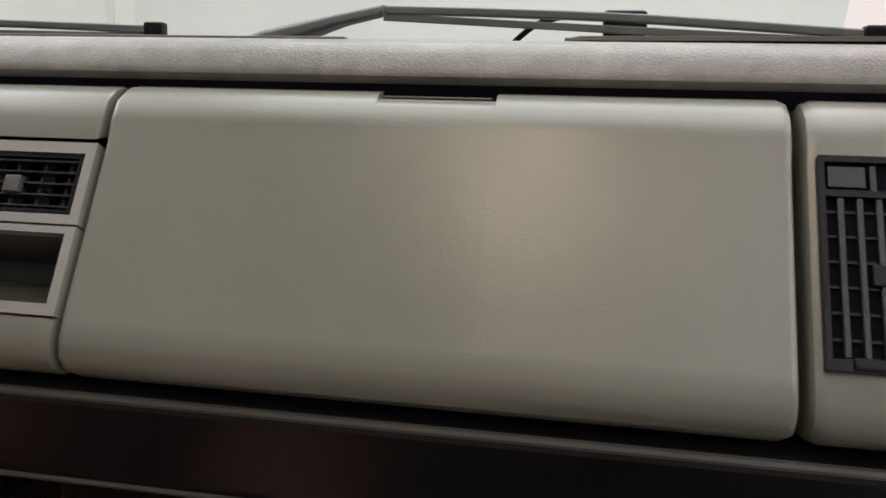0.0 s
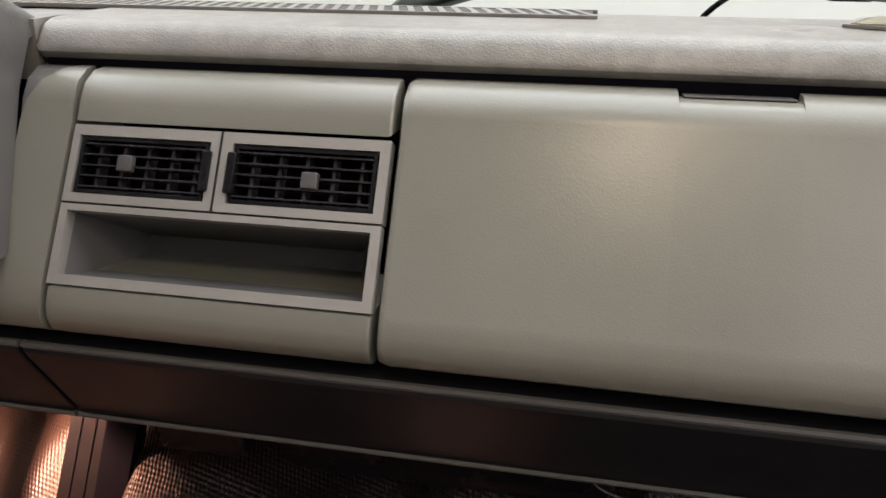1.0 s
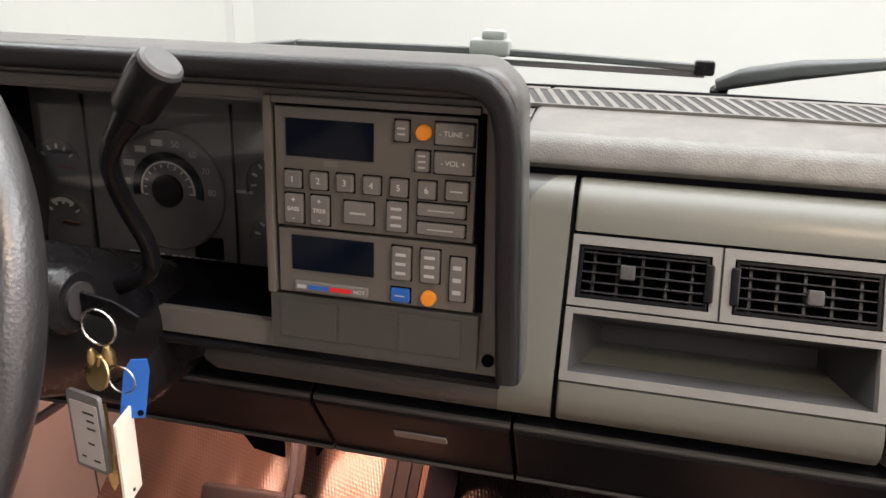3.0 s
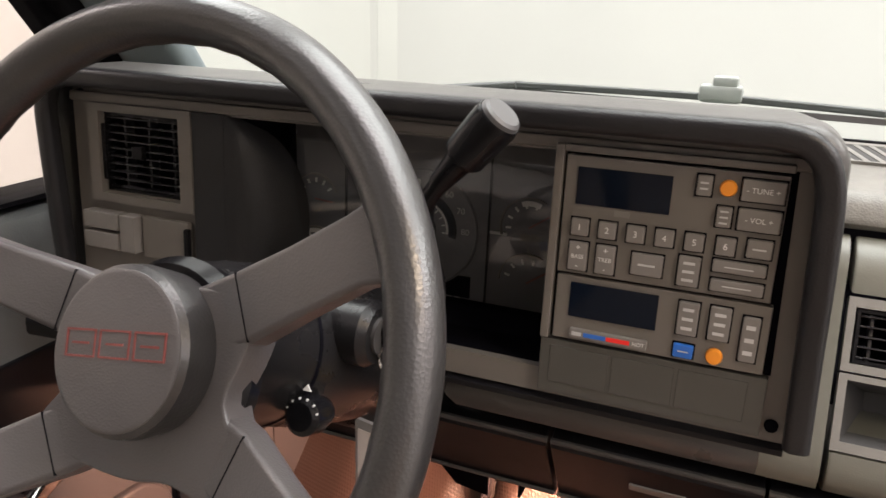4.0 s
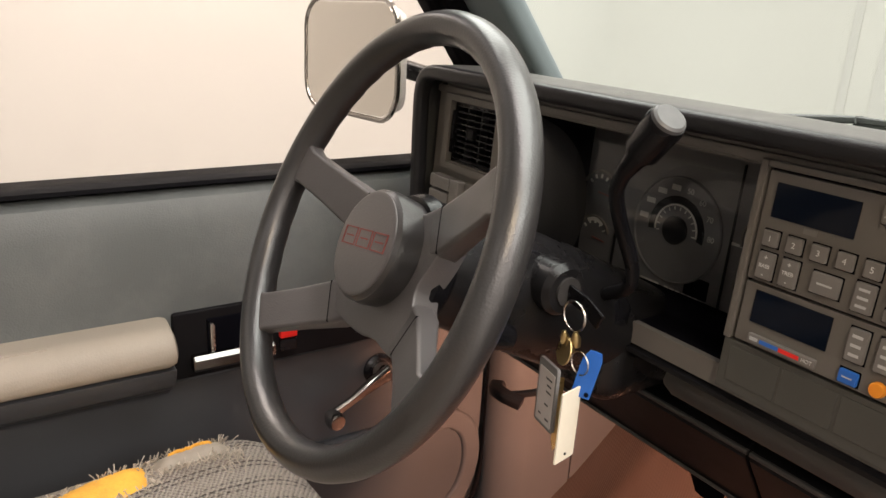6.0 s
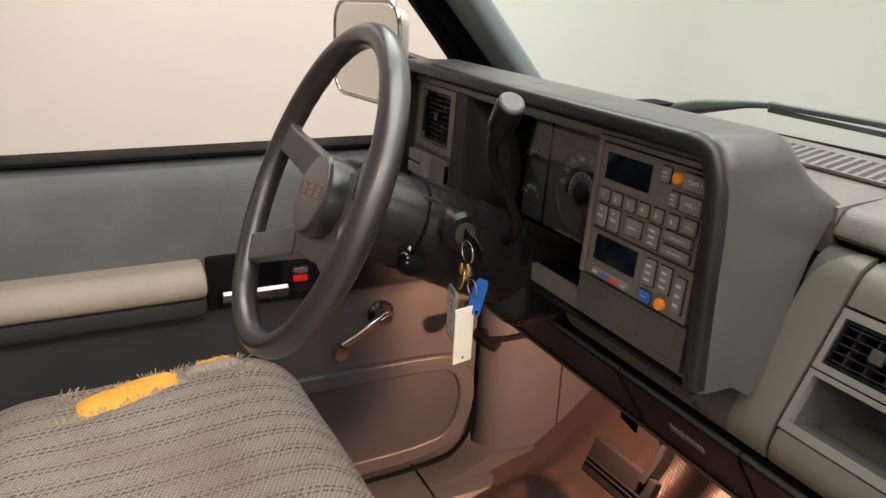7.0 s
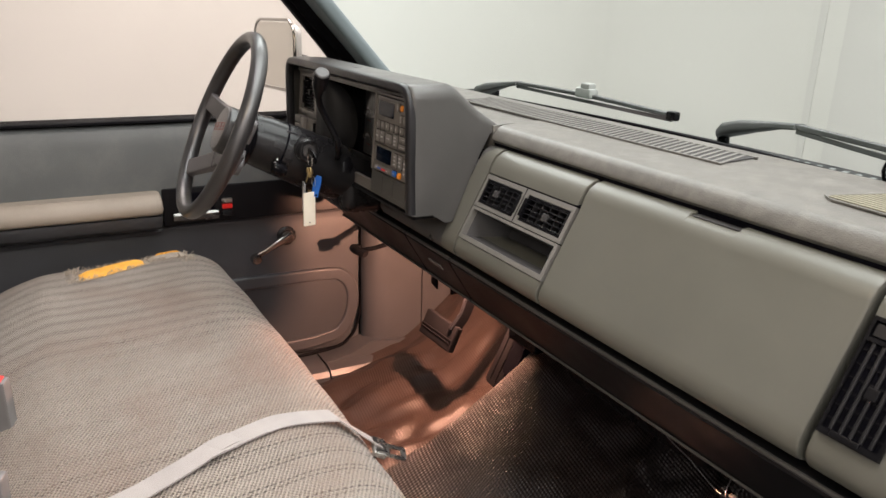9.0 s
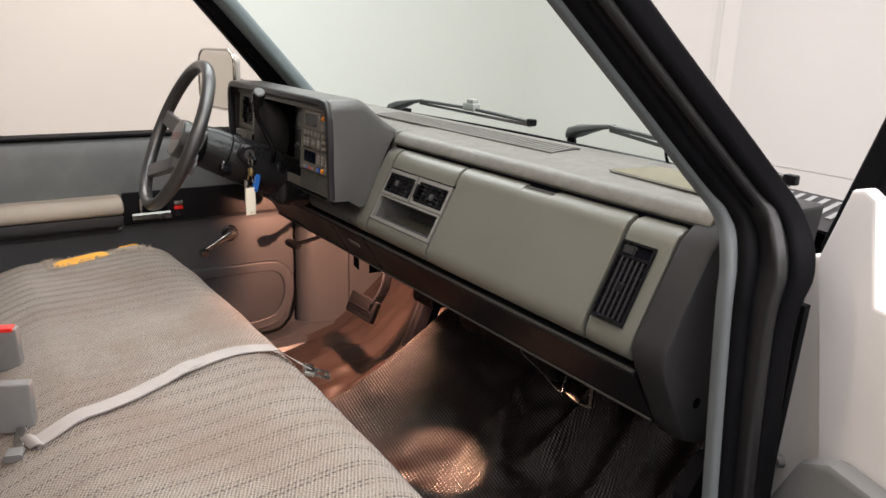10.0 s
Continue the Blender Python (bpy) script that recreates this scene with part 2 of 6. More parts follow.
M_RED = mat("red_plastic", (0.75, 0.02, 0.015), 0.35, var=0.05)
M_PRINT = mat("pale_print", (0.62, 0.62, 0.60), 0.6, var=0.05)
M_DIM = mat("dim_print", (0.44, 0.44, 0.43), 0.6, var=0.1)
# dial colour lifted to grey for the haze reflected in the lens
M_GAUGE = mat("gauge_haze_grey", (0.105, 0.108, 0.114), 0.45, var=0.15, vscale=25, stain=(0.14, 0.142, 0.145, 0.4), sscale=30)
M_WHEEL = mat("black_leather_grain", (0.019, 0.0187, 0.0189), 0.31, var=0.06, vscale=14, bump=0.12, bscale=520, cell=True, rvar=0.01, spec=0.95)
M_SPOKE = mat("worn_grey_spoke", (0.076, 0.072, 0.072), 0.33, var=0.10, vscale=12, bump=0.14, bscale=700, cell=True, spec=0.85, rvar=0.04, stain=(0.090, 0.084, 0.081, 0.4), sscale=9)
M_CHROME = mat("chrome", (0.46, 0.44, 0.42), 0.16, 1.0, var=0.08, vscale=20)
M_STEEL = mat("worn_steel", (0.52, 0.50, 0.47), 0.28, 1.0, var=0.2, vscale=40)
M_BRASS = mat("brass", (0.55, 0.42, 0.2), 0.3, 1.0, var=0.2, vscale=50)
M_RUBBER = mat("black_rubber", (0.0045, 0.0045, 0.0055), 0.6, var=0.25, vscale=12, bump=0.12, bscale=300, spec=0.05, stain=(0.008, 0.008, 0.008, 0.5), sscale=9)
M_VINYL = mat("door_vinyl", (0.105, 0.115, 0.112), 0.55, var=0.12, vscale=5, bump=0.3, bscale=520, cell=True, stain=(0.16, 0.165, 0.155, 0.55), sscale=5)
M_DOORP = mat("door_grey_plastic", (0.064, 0.067, 0.072), 0.38, var=0.09, vscale=6, bump=0.12, bscale=600, stain=(0.062, 0.062, 0.064, 0.4), sscale=8)
M_POCKET = mat("door_pocket_grey", (0.048, 0.052, 0.057), 0.48, var=0.1, vscale=6, bump=0.1, bscale=600, stain=(0.046, 0.046, 0.048, 0.4), sscale=9)
M_ARM = mat("armrest_vinyl", (0.31, 0.272, 0.222), 0.55, var=0.08, vscale=9, bump=0.2, bscale=500, cell=True, stain=(0.25, 0.215, 0.17, 0.5), sscale=11)
M_PILLAR = mat("pillar_trim", (0.15, 0.19, 0.198), 0.5, var=0.08, vscale=5, bump=0.2, bscale=600, cell=True)
M_JAMB = mat("jamb_trim", (0.115, 0.132, 0.138), 0.5, var=0.08, vscale=5, bump=0.15, bscale=600, spec=0.3)
M_INNER = mat("door_inner_paint", (0.80, 0.775, 0.745), 0.4, var=0.05, vscale=3, stain=(0.55, 0.53, 0.51, 0.3))
M_HEAD = mat("headliner", (0.45, 0.45, 0.43), 0.9, var=0.06, vscale=6, bump=0.3, bscale=300)
M_CLOTH = woven("seat_tweed")
M_FOAM = mat("yellow_foam", (0.78, 0.40, 0.055), 0.9, var=0.15, vscale=30, bump=0.6, bscale=350, stain=(0.55, 0.25, 0.05, 0.5), sscale=40)
M_FRAY = mat("frayed_thread", (0.42, 0.37, 0.30), 0.95, var=0.3, vscale=60)
M_BELT = mat("grey_webbing", (0.345, 0.325, 0.31), 0.75, var=0.08, vscale=20, bump=0.4, bscale=900)
M_BUCKLE = mat("buckle_grey", (0.17, 0.17, 0.168), 0.45, var=0.08, vscale=20, bump=0.1)
M_FLOOR = ribbed_vinyl("ribbed_floor_vinyl")
M_SLIP = mat("printed_slip", (0.55, 0.52, 0.50), 0.35, var=0.06, vscale=60)
M_CARD = mat("cream_tag", (0.80, 0.76, 0.62), 0.7, var=0.04, vscale=40)
M_POD = mat("pod_grey", (0.20, 0.20, 0.195), 0.5, var=0.08, vscale=6, bump=0.12, bscale=600, stain=(0.16, 0.16, 0.156, 0.4), sscale=8)
M_GLASSW = pane("windshield_glass", (0.74, 0.835, 0.805), 0.02)
M_GLASSD = pane("door_glass", (0.87, 0.85, 0.82), 0.01)
M_MIRROR = mat("mirror_silver", (0.93, 0.90, 0.84), 0.015, 1.0, var=0.0, rvar=0.0)
M_RIB = mat("olive_rib", (0.215, 0.205, 0.145), 0.6, var=0.15, vscale=30)
M_GRILLE = mat("olive_speaker_cloth", (0.075, 0.068, 0.042), 0.8, var=0.2, vscale=20, bump=0.3)
M_WIPER = mat("weathered_black_metal", (0.080, 0.080, 0.081), 0.45, var=0.25, vscale=14)
M_CLIP = mat("pale_clip", (0.32, 0.32, 0.31), 0.35, var=0.15, vscale=30)
M_CAPEND = mat("brushed_cap", (0.07, 0.07, 0.07), 0.4, 0.2, var=0.2, vscale=60)
M_REDLINE = mat("faded_red_line", (0.20, 0.048, 0.042), 0.6, var=0.3, vscale=60)


# ---------- mesh helpers ----------
def part(name, bm, material, parent=None, label="", smooth=True, auto=35, drop=True):
    if drop:
        bmesh.ops.remove_doubles(bm, verts=bm.verts, dist=1e-6)
    bmesh.ops.recalc_face_normals(bm, faces=bm.faces)
    me = bpy.data.meshes.new(name)
    if smooth:
        for f in bm.faces:
            f.smooth = True
        lim = radians(auto)
        for e in bm.edges:
            if len(e.link_faces) == 2 and e.calc_face_angle(0) > lim:
                e.smooth = False
    bm.to_mesh(me)
    bm.free()
    me.materials.append(material)
    ob = new(name, me)
    if parent is not None:
        ob.parent = parent
        if parent.type == "EMPTY":
            ob.matrix_parent_inverse = Matrix.Translation(parent.location).inverted()
    if label:
        ob["label"] = label
    if smooth and 6 < len(me.polygons) < 4000:
        wn = ob.modifiers.new("face_weight", "WEIGHTED_NORMAL")
        wn.keep_sharp, wn.weight = True, 70
    return ob


def thing(name, base, label, category, group="", kind=""):
    e = new(name)
    e.empty_display_size = 0.05
    e.location = base
    return tagged(e, label, category, group, kind)


def frame_of(origin, xdir, ydir):
    x, y = Vector(xdir).normalized(), Vector(ydir)
    y = (y - x * y.dot(x)).normalized()
    z = x.cross(y)
    m = Matrix((x, y, z)).transposed().to_4x4()
    m.translation = origin
    return m


I4 = Matrix.Identity(4)


def rbox(bm, x0, x1, y0, y1, z0, z1, r=0.0, m=I4, seg=2):
    """A box between two corners with rounded edges."""
    res = bmesh.ops.create_cube(bm, size=1.0)
    vs = res["verts"]
    for v in vs:
        v.co = Vector((x0 + (v.co.x + 0.5) * (x1 - x0), y0 + (v.co.y + 0.5) * (y1 - y0), z0 + (v.co.z + 0.5) * (z1 - z0)))
    if r:
        es = list({e for v in vs for e in v.link_edges})
        out = bmesh.ops.bevel(bm, geom=es, offset=r, segments=seg, profile=0.5, affect="EDGES")
        vs = list({v for f in out["faces"] for v in f.verts} | {v for v in vs if v.is_valid})
    for v in vs:
        v.co = m @ v.co
    return bm


def box(*a, **k):
    return rbox(bmesh.new(), *a, **k)


def prism(bm, prof, x0, x1, r=0.0, m=I4, axis="x", ends="01", mids=()):
    """A closed profile of (y, z) points drawn out from x0 to x1; r rounds the two ends."""
    rings = []
    ins = [(x0, 0.0), (x1, 0.0)]
    if r:
        lo = [(x0, r), (x0 + r * 0.3, r * 0.3), (x0 + r, 0.0)] if "0" in ends else [(x0, 0.0)]
        hi = [(x1 - r, 0.0), (x1 - r * 0.3, r * 0.3), (x1, r)] if "1" in ends else [(x1, 0.0)]
        ins = lo + hi
    n = len(prof)
    pts = [Vector(p) for p in prof]
    area = sum(pts[i].x * pts[(i + 1) % n].y - pts[(i + 1) % n].x * pts[i].y for i in range(n))
    nor = []
    for i in range(n):
        a, c = pts[i] - pts[i - 1], pts[(i + 1) % n] - pts[i]
        d = a.normalized() + c.normalized()
        d = Vector((-d.y, d.x)).normalized() if d.length > 1e-6 else Vector((0, 0))
        nor.append(d if area > 0 else -d)
    rows_ = [(x, o, pts) for x, o in ins] + [(x, 0.0, [Vector(p) for p in alt]) for x, alt in mids]
    rows_.sort(key=lambda e: e[0])
    for x, o, use in rows_:
        ring = []
        for p, d in zip(use, nor):
            q = p + d * o
            ring.append(bm.verts.new(m @ (Vector((x, q.x, q.y)) if axis == "x" else Vector((q.x, x, q.y)) if axis == "y" else Vector((q.x, q.y, x)))))
        rings.append(ring)
    for a, c in zip(rings, rings[1:]):
        for i in range(n):
            bm.faces.new((a[i], a[(i + 1) % n], c[(i + 1) % n], c[i]))
    bm.faces.new(rings[0][::-1])
    bm.faces.new(rings[-1])
    return bm


def sweep(bm, path, prof, up=(0, 0, 1), closed=False, cap=True, scale=None):
    """Carry a closed 2D profile along a path; its x points sideways and its y up."""
    path = [Vector(p) for p in path]
    n, rings = len(path), []
    for i, p in enumerate(path):
        if closed:
            d = path[(i + 1) % n] - path[i - 1]
        else:
            d = path[min(i + 1, n - 1)] - path[max(i - 1, 0)]
        d.normalize()
        s = d.cross(Vector(up)).normalized()
        u = s.cross(d).normalized()
        k = scale[i] if scale else 1.0
        rings.append([bm.verts.new(p + s * (a * k) + u * (c * k)) for a, c in prof])
    k = len(prof)
    pairs = list(zip(rings, rings[1:])) + ([(rings[-1], rings[0])] if closed else [])
    for a, c in pairs:
        for i in range(k):
            bm.faces.new((a[i], a[(i + 1) % k], c[(i + 1) % k], c[i]))
    if cap and not closed:
        bm.faces.new(rings[0][::-1])
        bm.faces.new(rings[-1])
    return bm


def circle(r, n=12, ry=None):
    ry = r if ry is None else ry
    return [(r * math.cos(2 * math.pi * i / n), ry * math.sin(2 * math.pi * i / n)) for i in range(n)]


def rrect(w, h, r, n=4):
    """A rounded rectangle round the origin."""
    pts = []
    for cx, cy, a0 in ((w / 2 - r, h / 2 - r, 0), (-w / 2 + r, h / 2 - r, 90), (-w / 2 + r, -h / 2 + r, 180), (w / 2 - r, -h / 2 + r, 270)):
        for i in range(n + 1):
            a = radians(a0 + 90 * i / n)
            pts.append((cx + r * math.cos(a), cy + r * math.sin(a)))
    return pts


def smooth_path(pts, steps=8, closed=False):
    """A path that bends gently through the points."""
    pts = [Vector(p) for p in pts]
    n, out = len(pts), []
    for i in range(n if closed else n - 1):
        p0 = pts[i - 1] if (i > 0 or closed) else pts[0]
        p1, p2 = pts[i], pts[(i + 1) % n]
        p3 = pts[(i + 2) % n] if (i + 2 < n or closed) else p2
        for k in range(steps):
            t = k / steps
            out.append(0.5 * ((2 * p1) + (p2 - p0) * t + (2 * p0 - 5 * p1 + 4 * p2 - p3) * t * t + (3 * p1 - p0 - 3 * p2 + p3) * t ** 3))
    if not closed:
        out.append(pts[-1])
    return out


def lathe(bm, prof, m=I4, n=32):
    """Turn (radius, height) points round the local z axis."""
    rings = []
    for r, z in prof:
        if r < 1e-6:
            rings.append([bm.verts.new(m @ Vector((0, 0, z)))])
        else:
            rings.append([bm.verts.new(m @ Vector((r * math.cos(2 * math.pi * i / n), r * math.sin(2 * math.pi * i / n), z))) for i in range(n)])
    for a, c in zip(rings, rings[1:]):
        for i in range(n):
            j = (i + 1) % n
            if len(a) == 1 and len(c) == 1:
                continue
            if len(a) == 1:
                bm.faces.new((a[0], c[i], c[j]))
            elif len(c) == 1:
                bm.faces.new((a[i], a[j], c[0]))
            else:
                bm.faces.new((a[i], a[j], c[j], c[i]))
    for ring in (rings[0], rings[-1]):
        if len(ring) > 1:
            bm.faces.new(ring)
    return bm


def holed(bm, m, x0, x1, y0, y1, holes, t, back=0.0):
    """A plate with square holes, its face at local z = t, its back at z = back."""
    xs = sorted({x0, x1, *[h[0] for h in holes], *[h[1] for h in holes]})
    ys = sorted({y0, y1, *[h[2] for h in holes], *[h[3] for h in holes]})
    solid = {}
    for i in range(len(xs) - 1):
        for j in range(len(ys) - 1):
            cx, cy = (xs[i] + xs[i + 1]) / 2, (ys[j] + ys[j + 1]) / 2
            solid[i, j] = not any(h[0] < cx < h[1] and h[2] < cy < h[3] for h in holes)
    cache = {}

    def v(i, j, z):
        if (i, j, z) not in cache:
            cache[i, j, z] = bm.verts.new(m @ Vector((xs[i], ys[j], z)))
        return cache[i, j, z]

    for (i, j), s in solid.items():
        if not s:
            continue
        bm.faces.new((v(i, j, t), v(i + 1, j, t), v(i + 1, j + 1, t), v(i, j + 1, t)))
        bm.faces.new((v(i, j, back), v(i, j + 1, back), v(i + 1, j + 1, back), v(i + 1, j, back)))
        for di, dj, a, c in ((-1, 0, (i, j), (i, j + 1)), (1, 0, (i + 1, j + 1), (i + 1, j)), (0, -1, (i + 1, j), (i, j)), (0, 1, (i, j + 1), (i + 1, j + 1))):
            if not solid.get((i + di, j + dj), False):
                bm.faces.new((v(*a, t), v(*a, back), v(*c, back), v(*c, t)))
    return bm


def surface(nx, ny, f, thick=0.0):
    """A sheet over the unit square; f(u, v) gives the place. UV in metres as f's plan."""
    bm = bmesh.new()
    uv = bm.loops.layers.uv.new("UVMap")
    g = [[bm.verts.new(f(i / nx, j / ny)) for j in range(ny + 1)] for i in range(nx + 1)]
    for i in range(nx):
        for j in range(ny):
            fc = bm.faces.new((g[i][j], g[i + 1][j], g[i + 1][j + 1], g[i][j + 1]))
            for lp in fc.loops:
                lp[uv].uv = (lp.vert.co.x, lp.vert.co.y + 0.8 * lp.vert.co.z)
    return bm


def letters(text, m, size, depth, material, parent, name="lettering"):
    cu = bpy.data.curves.new("text", "FONT")
    cu.body, cu.size, cu.extrude, cu.align_x, cu.align_y = text, size, depth, "CENTER", "CENTER"
    tmp = bpy.data.objects.new("text", cu)
    me = bpy.data.meshes.new_from_object(tmp)
    bpy.data.objects.remove(tmp)
    me.transform(m)
    me.materials.append(material)
    ob = new(name, me)
    ob.parent = parent
    if parent.type == "EMPTY":
        ob.matrix_parent_inverse = Matrix.Translation(parent.location).inverted()
    return ob


# ---------- the room ----------
GZ = -0.62


def setting(name, bm, material, label, category="wall"):
    return tagged(part(name, bm, material, smooth=False), label, category, kind="structure")


setting("ground", box(-5.2, 5.2, -5.2, 5.6, GZ - 0.1, GZ), M_GROUND, "unseen studio floor, dark grey to cut fill from below", "floor")
setting("wall_west", box(-4.6, -4.5, -5, 5.4, GZ, 3.0), M_WALL, "plain warm white studio wall beside the truck")
setting("wall_east", box(4.9, 5.0, -5, 5.4, GZ, 3.0), M_WALL, "plain warm white studio wall by the open door")
# wall out of view; its grey only weakens the light from behind
setting("wall_south", box(-4.5, 4.9, -5, -4.9, GZ, 3.0), M_BACK, "unseen studio wall behind the truck, greyed to cut bounce")
setting("wall_north", box(-4.5, 4.9, 5.3, 5.4, GZ, 3.0), M_WALL, "plain white studio wall ahead of the truck")
cove = [(-4.5 + 1.2 * (1 - math.cos(radians(a_))), 4.1 + 1.2 * math.sin(radians(a_))) for a_ in range(0, 91, 6)]
tagged(part("wall_cove", prism(bmesh.new(), cove + [(-4.5, 5.3)], GZ, 3.0, axis="z"), M_WALL), "rounded white studio wall corner", "wall", kind="structure")
setting("trim_wall_strip", box(-3.235, -3.165, 5.291, 5.298, GZ, 3.0, r=0.002), M_WALL2, "narrow greyish upright joint strip on the white wall", "trim")
setting("wall_panel_upper", box(-2.98, 4.9, 5.288, 5.298, 0.03, 3.0), M_WALL2, "slightly greyer wall boarding ahead of the truck")
setting("wall_panel_lower", box(-2.98, 4.9, 5.288, 5.298, GZ, 0.022), M_WALL2, "lower row of slightly greyer wall boarding")
setting("ceiling", box(-4.6, 5.0, -5, 5.4, 3.0, 3.1), M_WALL, "white studio ceiling", "ceiling")

# ---------- cab shell ----------


def windshield_at(u, v):
    """u across, v up."""
    x = -0.96 + 1.68 * u
    z = 0.815 + 0.66 * v
    x *= 1 - 0.17 * v
    return Vector((x, 0.445 - 0.66 * v - (0.14 if x > 0 else 0.085) * (x / 0.85) ** 2, z))


ws = tagged(part("windshield", surface(24, 10, windshield_at), M_GLASSW), "clear faintly green laminated windshield glass", "windshield", kind="structure")
ws.visible_shadow = False

tagged(part("windshield_seal", sweep(bmesh.new(), [(x_, 0.412 - (0.14 if x_ > 0 else 0.085) * (x_ / 0.85) ** 2, 0.832 - 0.006 * (x_ > 0.5)) for x_ in [-0.74 + 0.04 * k_ for k_ in range(37)]], rrect(0.010, 0.010, 0.003)), M_RUBBER), "black rubber seal at the windshield's foot", "seal", kind="structure")

roof = tagged(part("cab_roof", surface(16, 12, lambda u, v: Vector(((-0.70 + 1.40 * u), -1.02 + 0.70 * v, 1.475 + 0.02 * 4 * u * (1 - u)))), M_HEAD), "pale grey cloth headliner under the cab roof", "roof", kind="structure")
mod = roof.modifiers.new("thick", "SOLIDIFY")
mod.thickness, mod.offset = 0.03, 1.0
setting("cab_back_wall", holed(bmesh.new(), frame_of((0, -1.0, 0), (1, 0, 0), (0, 0, 1)), -0.84, 0.84, 0.05, 1.50, [(-0.70, 0.70, 0.90, 1.42)], 0.03), M_HEAD, "grey cab back wall with a wide rear window", "wall")

# driver side pillar: painted metal, grey garnish, black seal
pl = thing("pillar_left", (-0.80, 0.2, 0.85), "slim grey-green windshield pillar with a black door seal", "pillar", kind="structure")
lean0, lean1 = Vector((-0.770, 0.235, 0.845)), Vector((-0.610, -0.335, 1.405))
lean = [lean0 - (lean1 - lean0) * 0.12, lean0, lean0.lerp(lean1, 0.5), lean1, lean1 + (lean1 - lean0) * 0.15]
part("garnish", sweep(bmesh.new(), smooth_path([p + Vector((-0.050, 0.010, 0)) for p in lean], 5), rrect(0.104, 0.036, 0.014), up=(0, 1, 0.6)), M_PILLAR, pl, "blue-grey moulded pillar garnish")
part("seal", sweep(bmesh.new(), smooth_path([p + Vector((-0.108, -0.010, -0.006)) for p in lean], 5), rrect(0.030, 0.040, 0.010), up=(0, 1, 0.6)), M_RUBBER, pl, "black rubber door seal")

# passenger side pillar and door jamb
pr = thing("pillar_right", (0.83, 0.08, 0.0), "windshield pillar and jamb with grey trim and black seals", "pillar", kind="structure")
jam = [(0.899, 0.075, -0.02), (0.860, 0.076, 0.40), (0.833, 0.080, 0.70), (0.815, 0.095, 0.785), (0.784, 0.112, 0.838), (0.750, 0.075, 0.898), (0.704, -0.103, 1.078), (0.622, -0.427, 1.40), (0.603, -0.51, 1.48)]


def jamb_strip(name, dx, dy, w, d, r, material, label, dz=0.0):
    pts = [Vector(p) + Vector((dx * (0.30 if p[2] < 0.3 else 0.36 if p[2] < 0.6 else 0.50 if p[2] < 0.75 else 0.72 if p[2] < 0.85 else 0.76 if p[2] < 1.0 else 0.68), dy, dz)) for p in jam]
    part(name, sweep(bmesh.new(), smooth_path(pts, 6), rrect(w, d, r), up=(0.15, 1, 0.35)), material, pr, label)


jamb_strip("trim_strip", 0.010, 0.004, 0.024, 0.022, 0.008, M_JAMB, "blue-grey plastic jamb trim")
jamb_strip("inner_seal", 0.034, 0.014, 0.030, 0.026, 0.011, M_RUBBER, "black rubber inner seal")
jamb_strip("jamb_skin", 0.072, 0.026, 0.044, 0.020, 0.006, M_RIM, "dark painted jamb metal")
jamb_strip("outer_seal", 0.085, 0.034, 0.022, 0.034, 0.010, M_RUBBER, "ribbed black rubber outer seal")
jamb_strip("outer_skin", 0.105, 0.048, 0.030, 0.034, 0.010, M_RUBBER, "black outer pillar moulding")
bm = bmesh.new()
beads = smooth_path([Vector(p) + Vector((0.053, 0.026, 0.0)) for p in jam[5:]], 26)
for p in beads:
    rbox(bm, p.x - 0.002, p.x + 0.002, p.y - 0.0015, p.y + 0.0015, p.z - 0.0012, p.z + 0.0012)
tagged(part("seal_beads", bm, M_BUCKLE, pr, "row of small pale beads along the seal"), kind="stuff")

# hood and cowl outside
part_hood = surface(20, 12, lambda u, v: Vector((-0.86 + 1.72 * u, 0.595 + 1.25 * v, 0.755 - 0.42 * v - 0.05 * (2 * u - 1) ** 2)))
tagged(part("hood_panel", part_hood, M_PAINT), "white painted engine hood ahead of the windshield", "hood", kind="structure")
cowl = thing("cowl", (0, 0.5, 0.78), "dark slotted cowl panel at the windshield's foot", "cowl", kind="structure")
part("tray", surface(24, 3, lambda u, v: Vector((-0.84 + 1.70 * u, 0.385 + 0.065 * 4 * u * (1 - u) + 0.13 * v, 0.778 + 0.026 * v))), M_LIP, cowl, "dark cowl panel")
for i in range(70):
    u = (i + 0.5) / 70
    x, y = -0.84 + 1.70 * u, 0.385 + 0.065 * 4 * u * (1 - u)
    part("rib", prism(bmesh.new(), [(y + 0.045, 0.7865), (y + 0.118, 0.8010), (y + 0.118, 0.8030), (y + 0.045, 0.7885)], x - 0.005, x + 0.005), M_COWL, cowl)

# ---------- floor of the cab ----------


def hash2(x, y, s):
    return noise.noise(Vector((x * s, y * s, 3.7)))


FOLDS = ((0.16, 0.36, 0.21, 0.24, 0.042, 0.022), (0.21, 0.24, 0.30, 0.16, 0.030, 0.020), (0.31, 0.46, 0.33, 0.24, 0.055, 0.024), (0.42, 0.50, 0.47, 0.20, 0.050, 0.028), (0.47, 0.20, 0.45, 0.02, 0.025, 0.030), (0.58, 0.48, 0.61, 0.05, 0.055, 0.030), (0.70, 0.40, 0.72, -0.1, 0.030, 0.030))


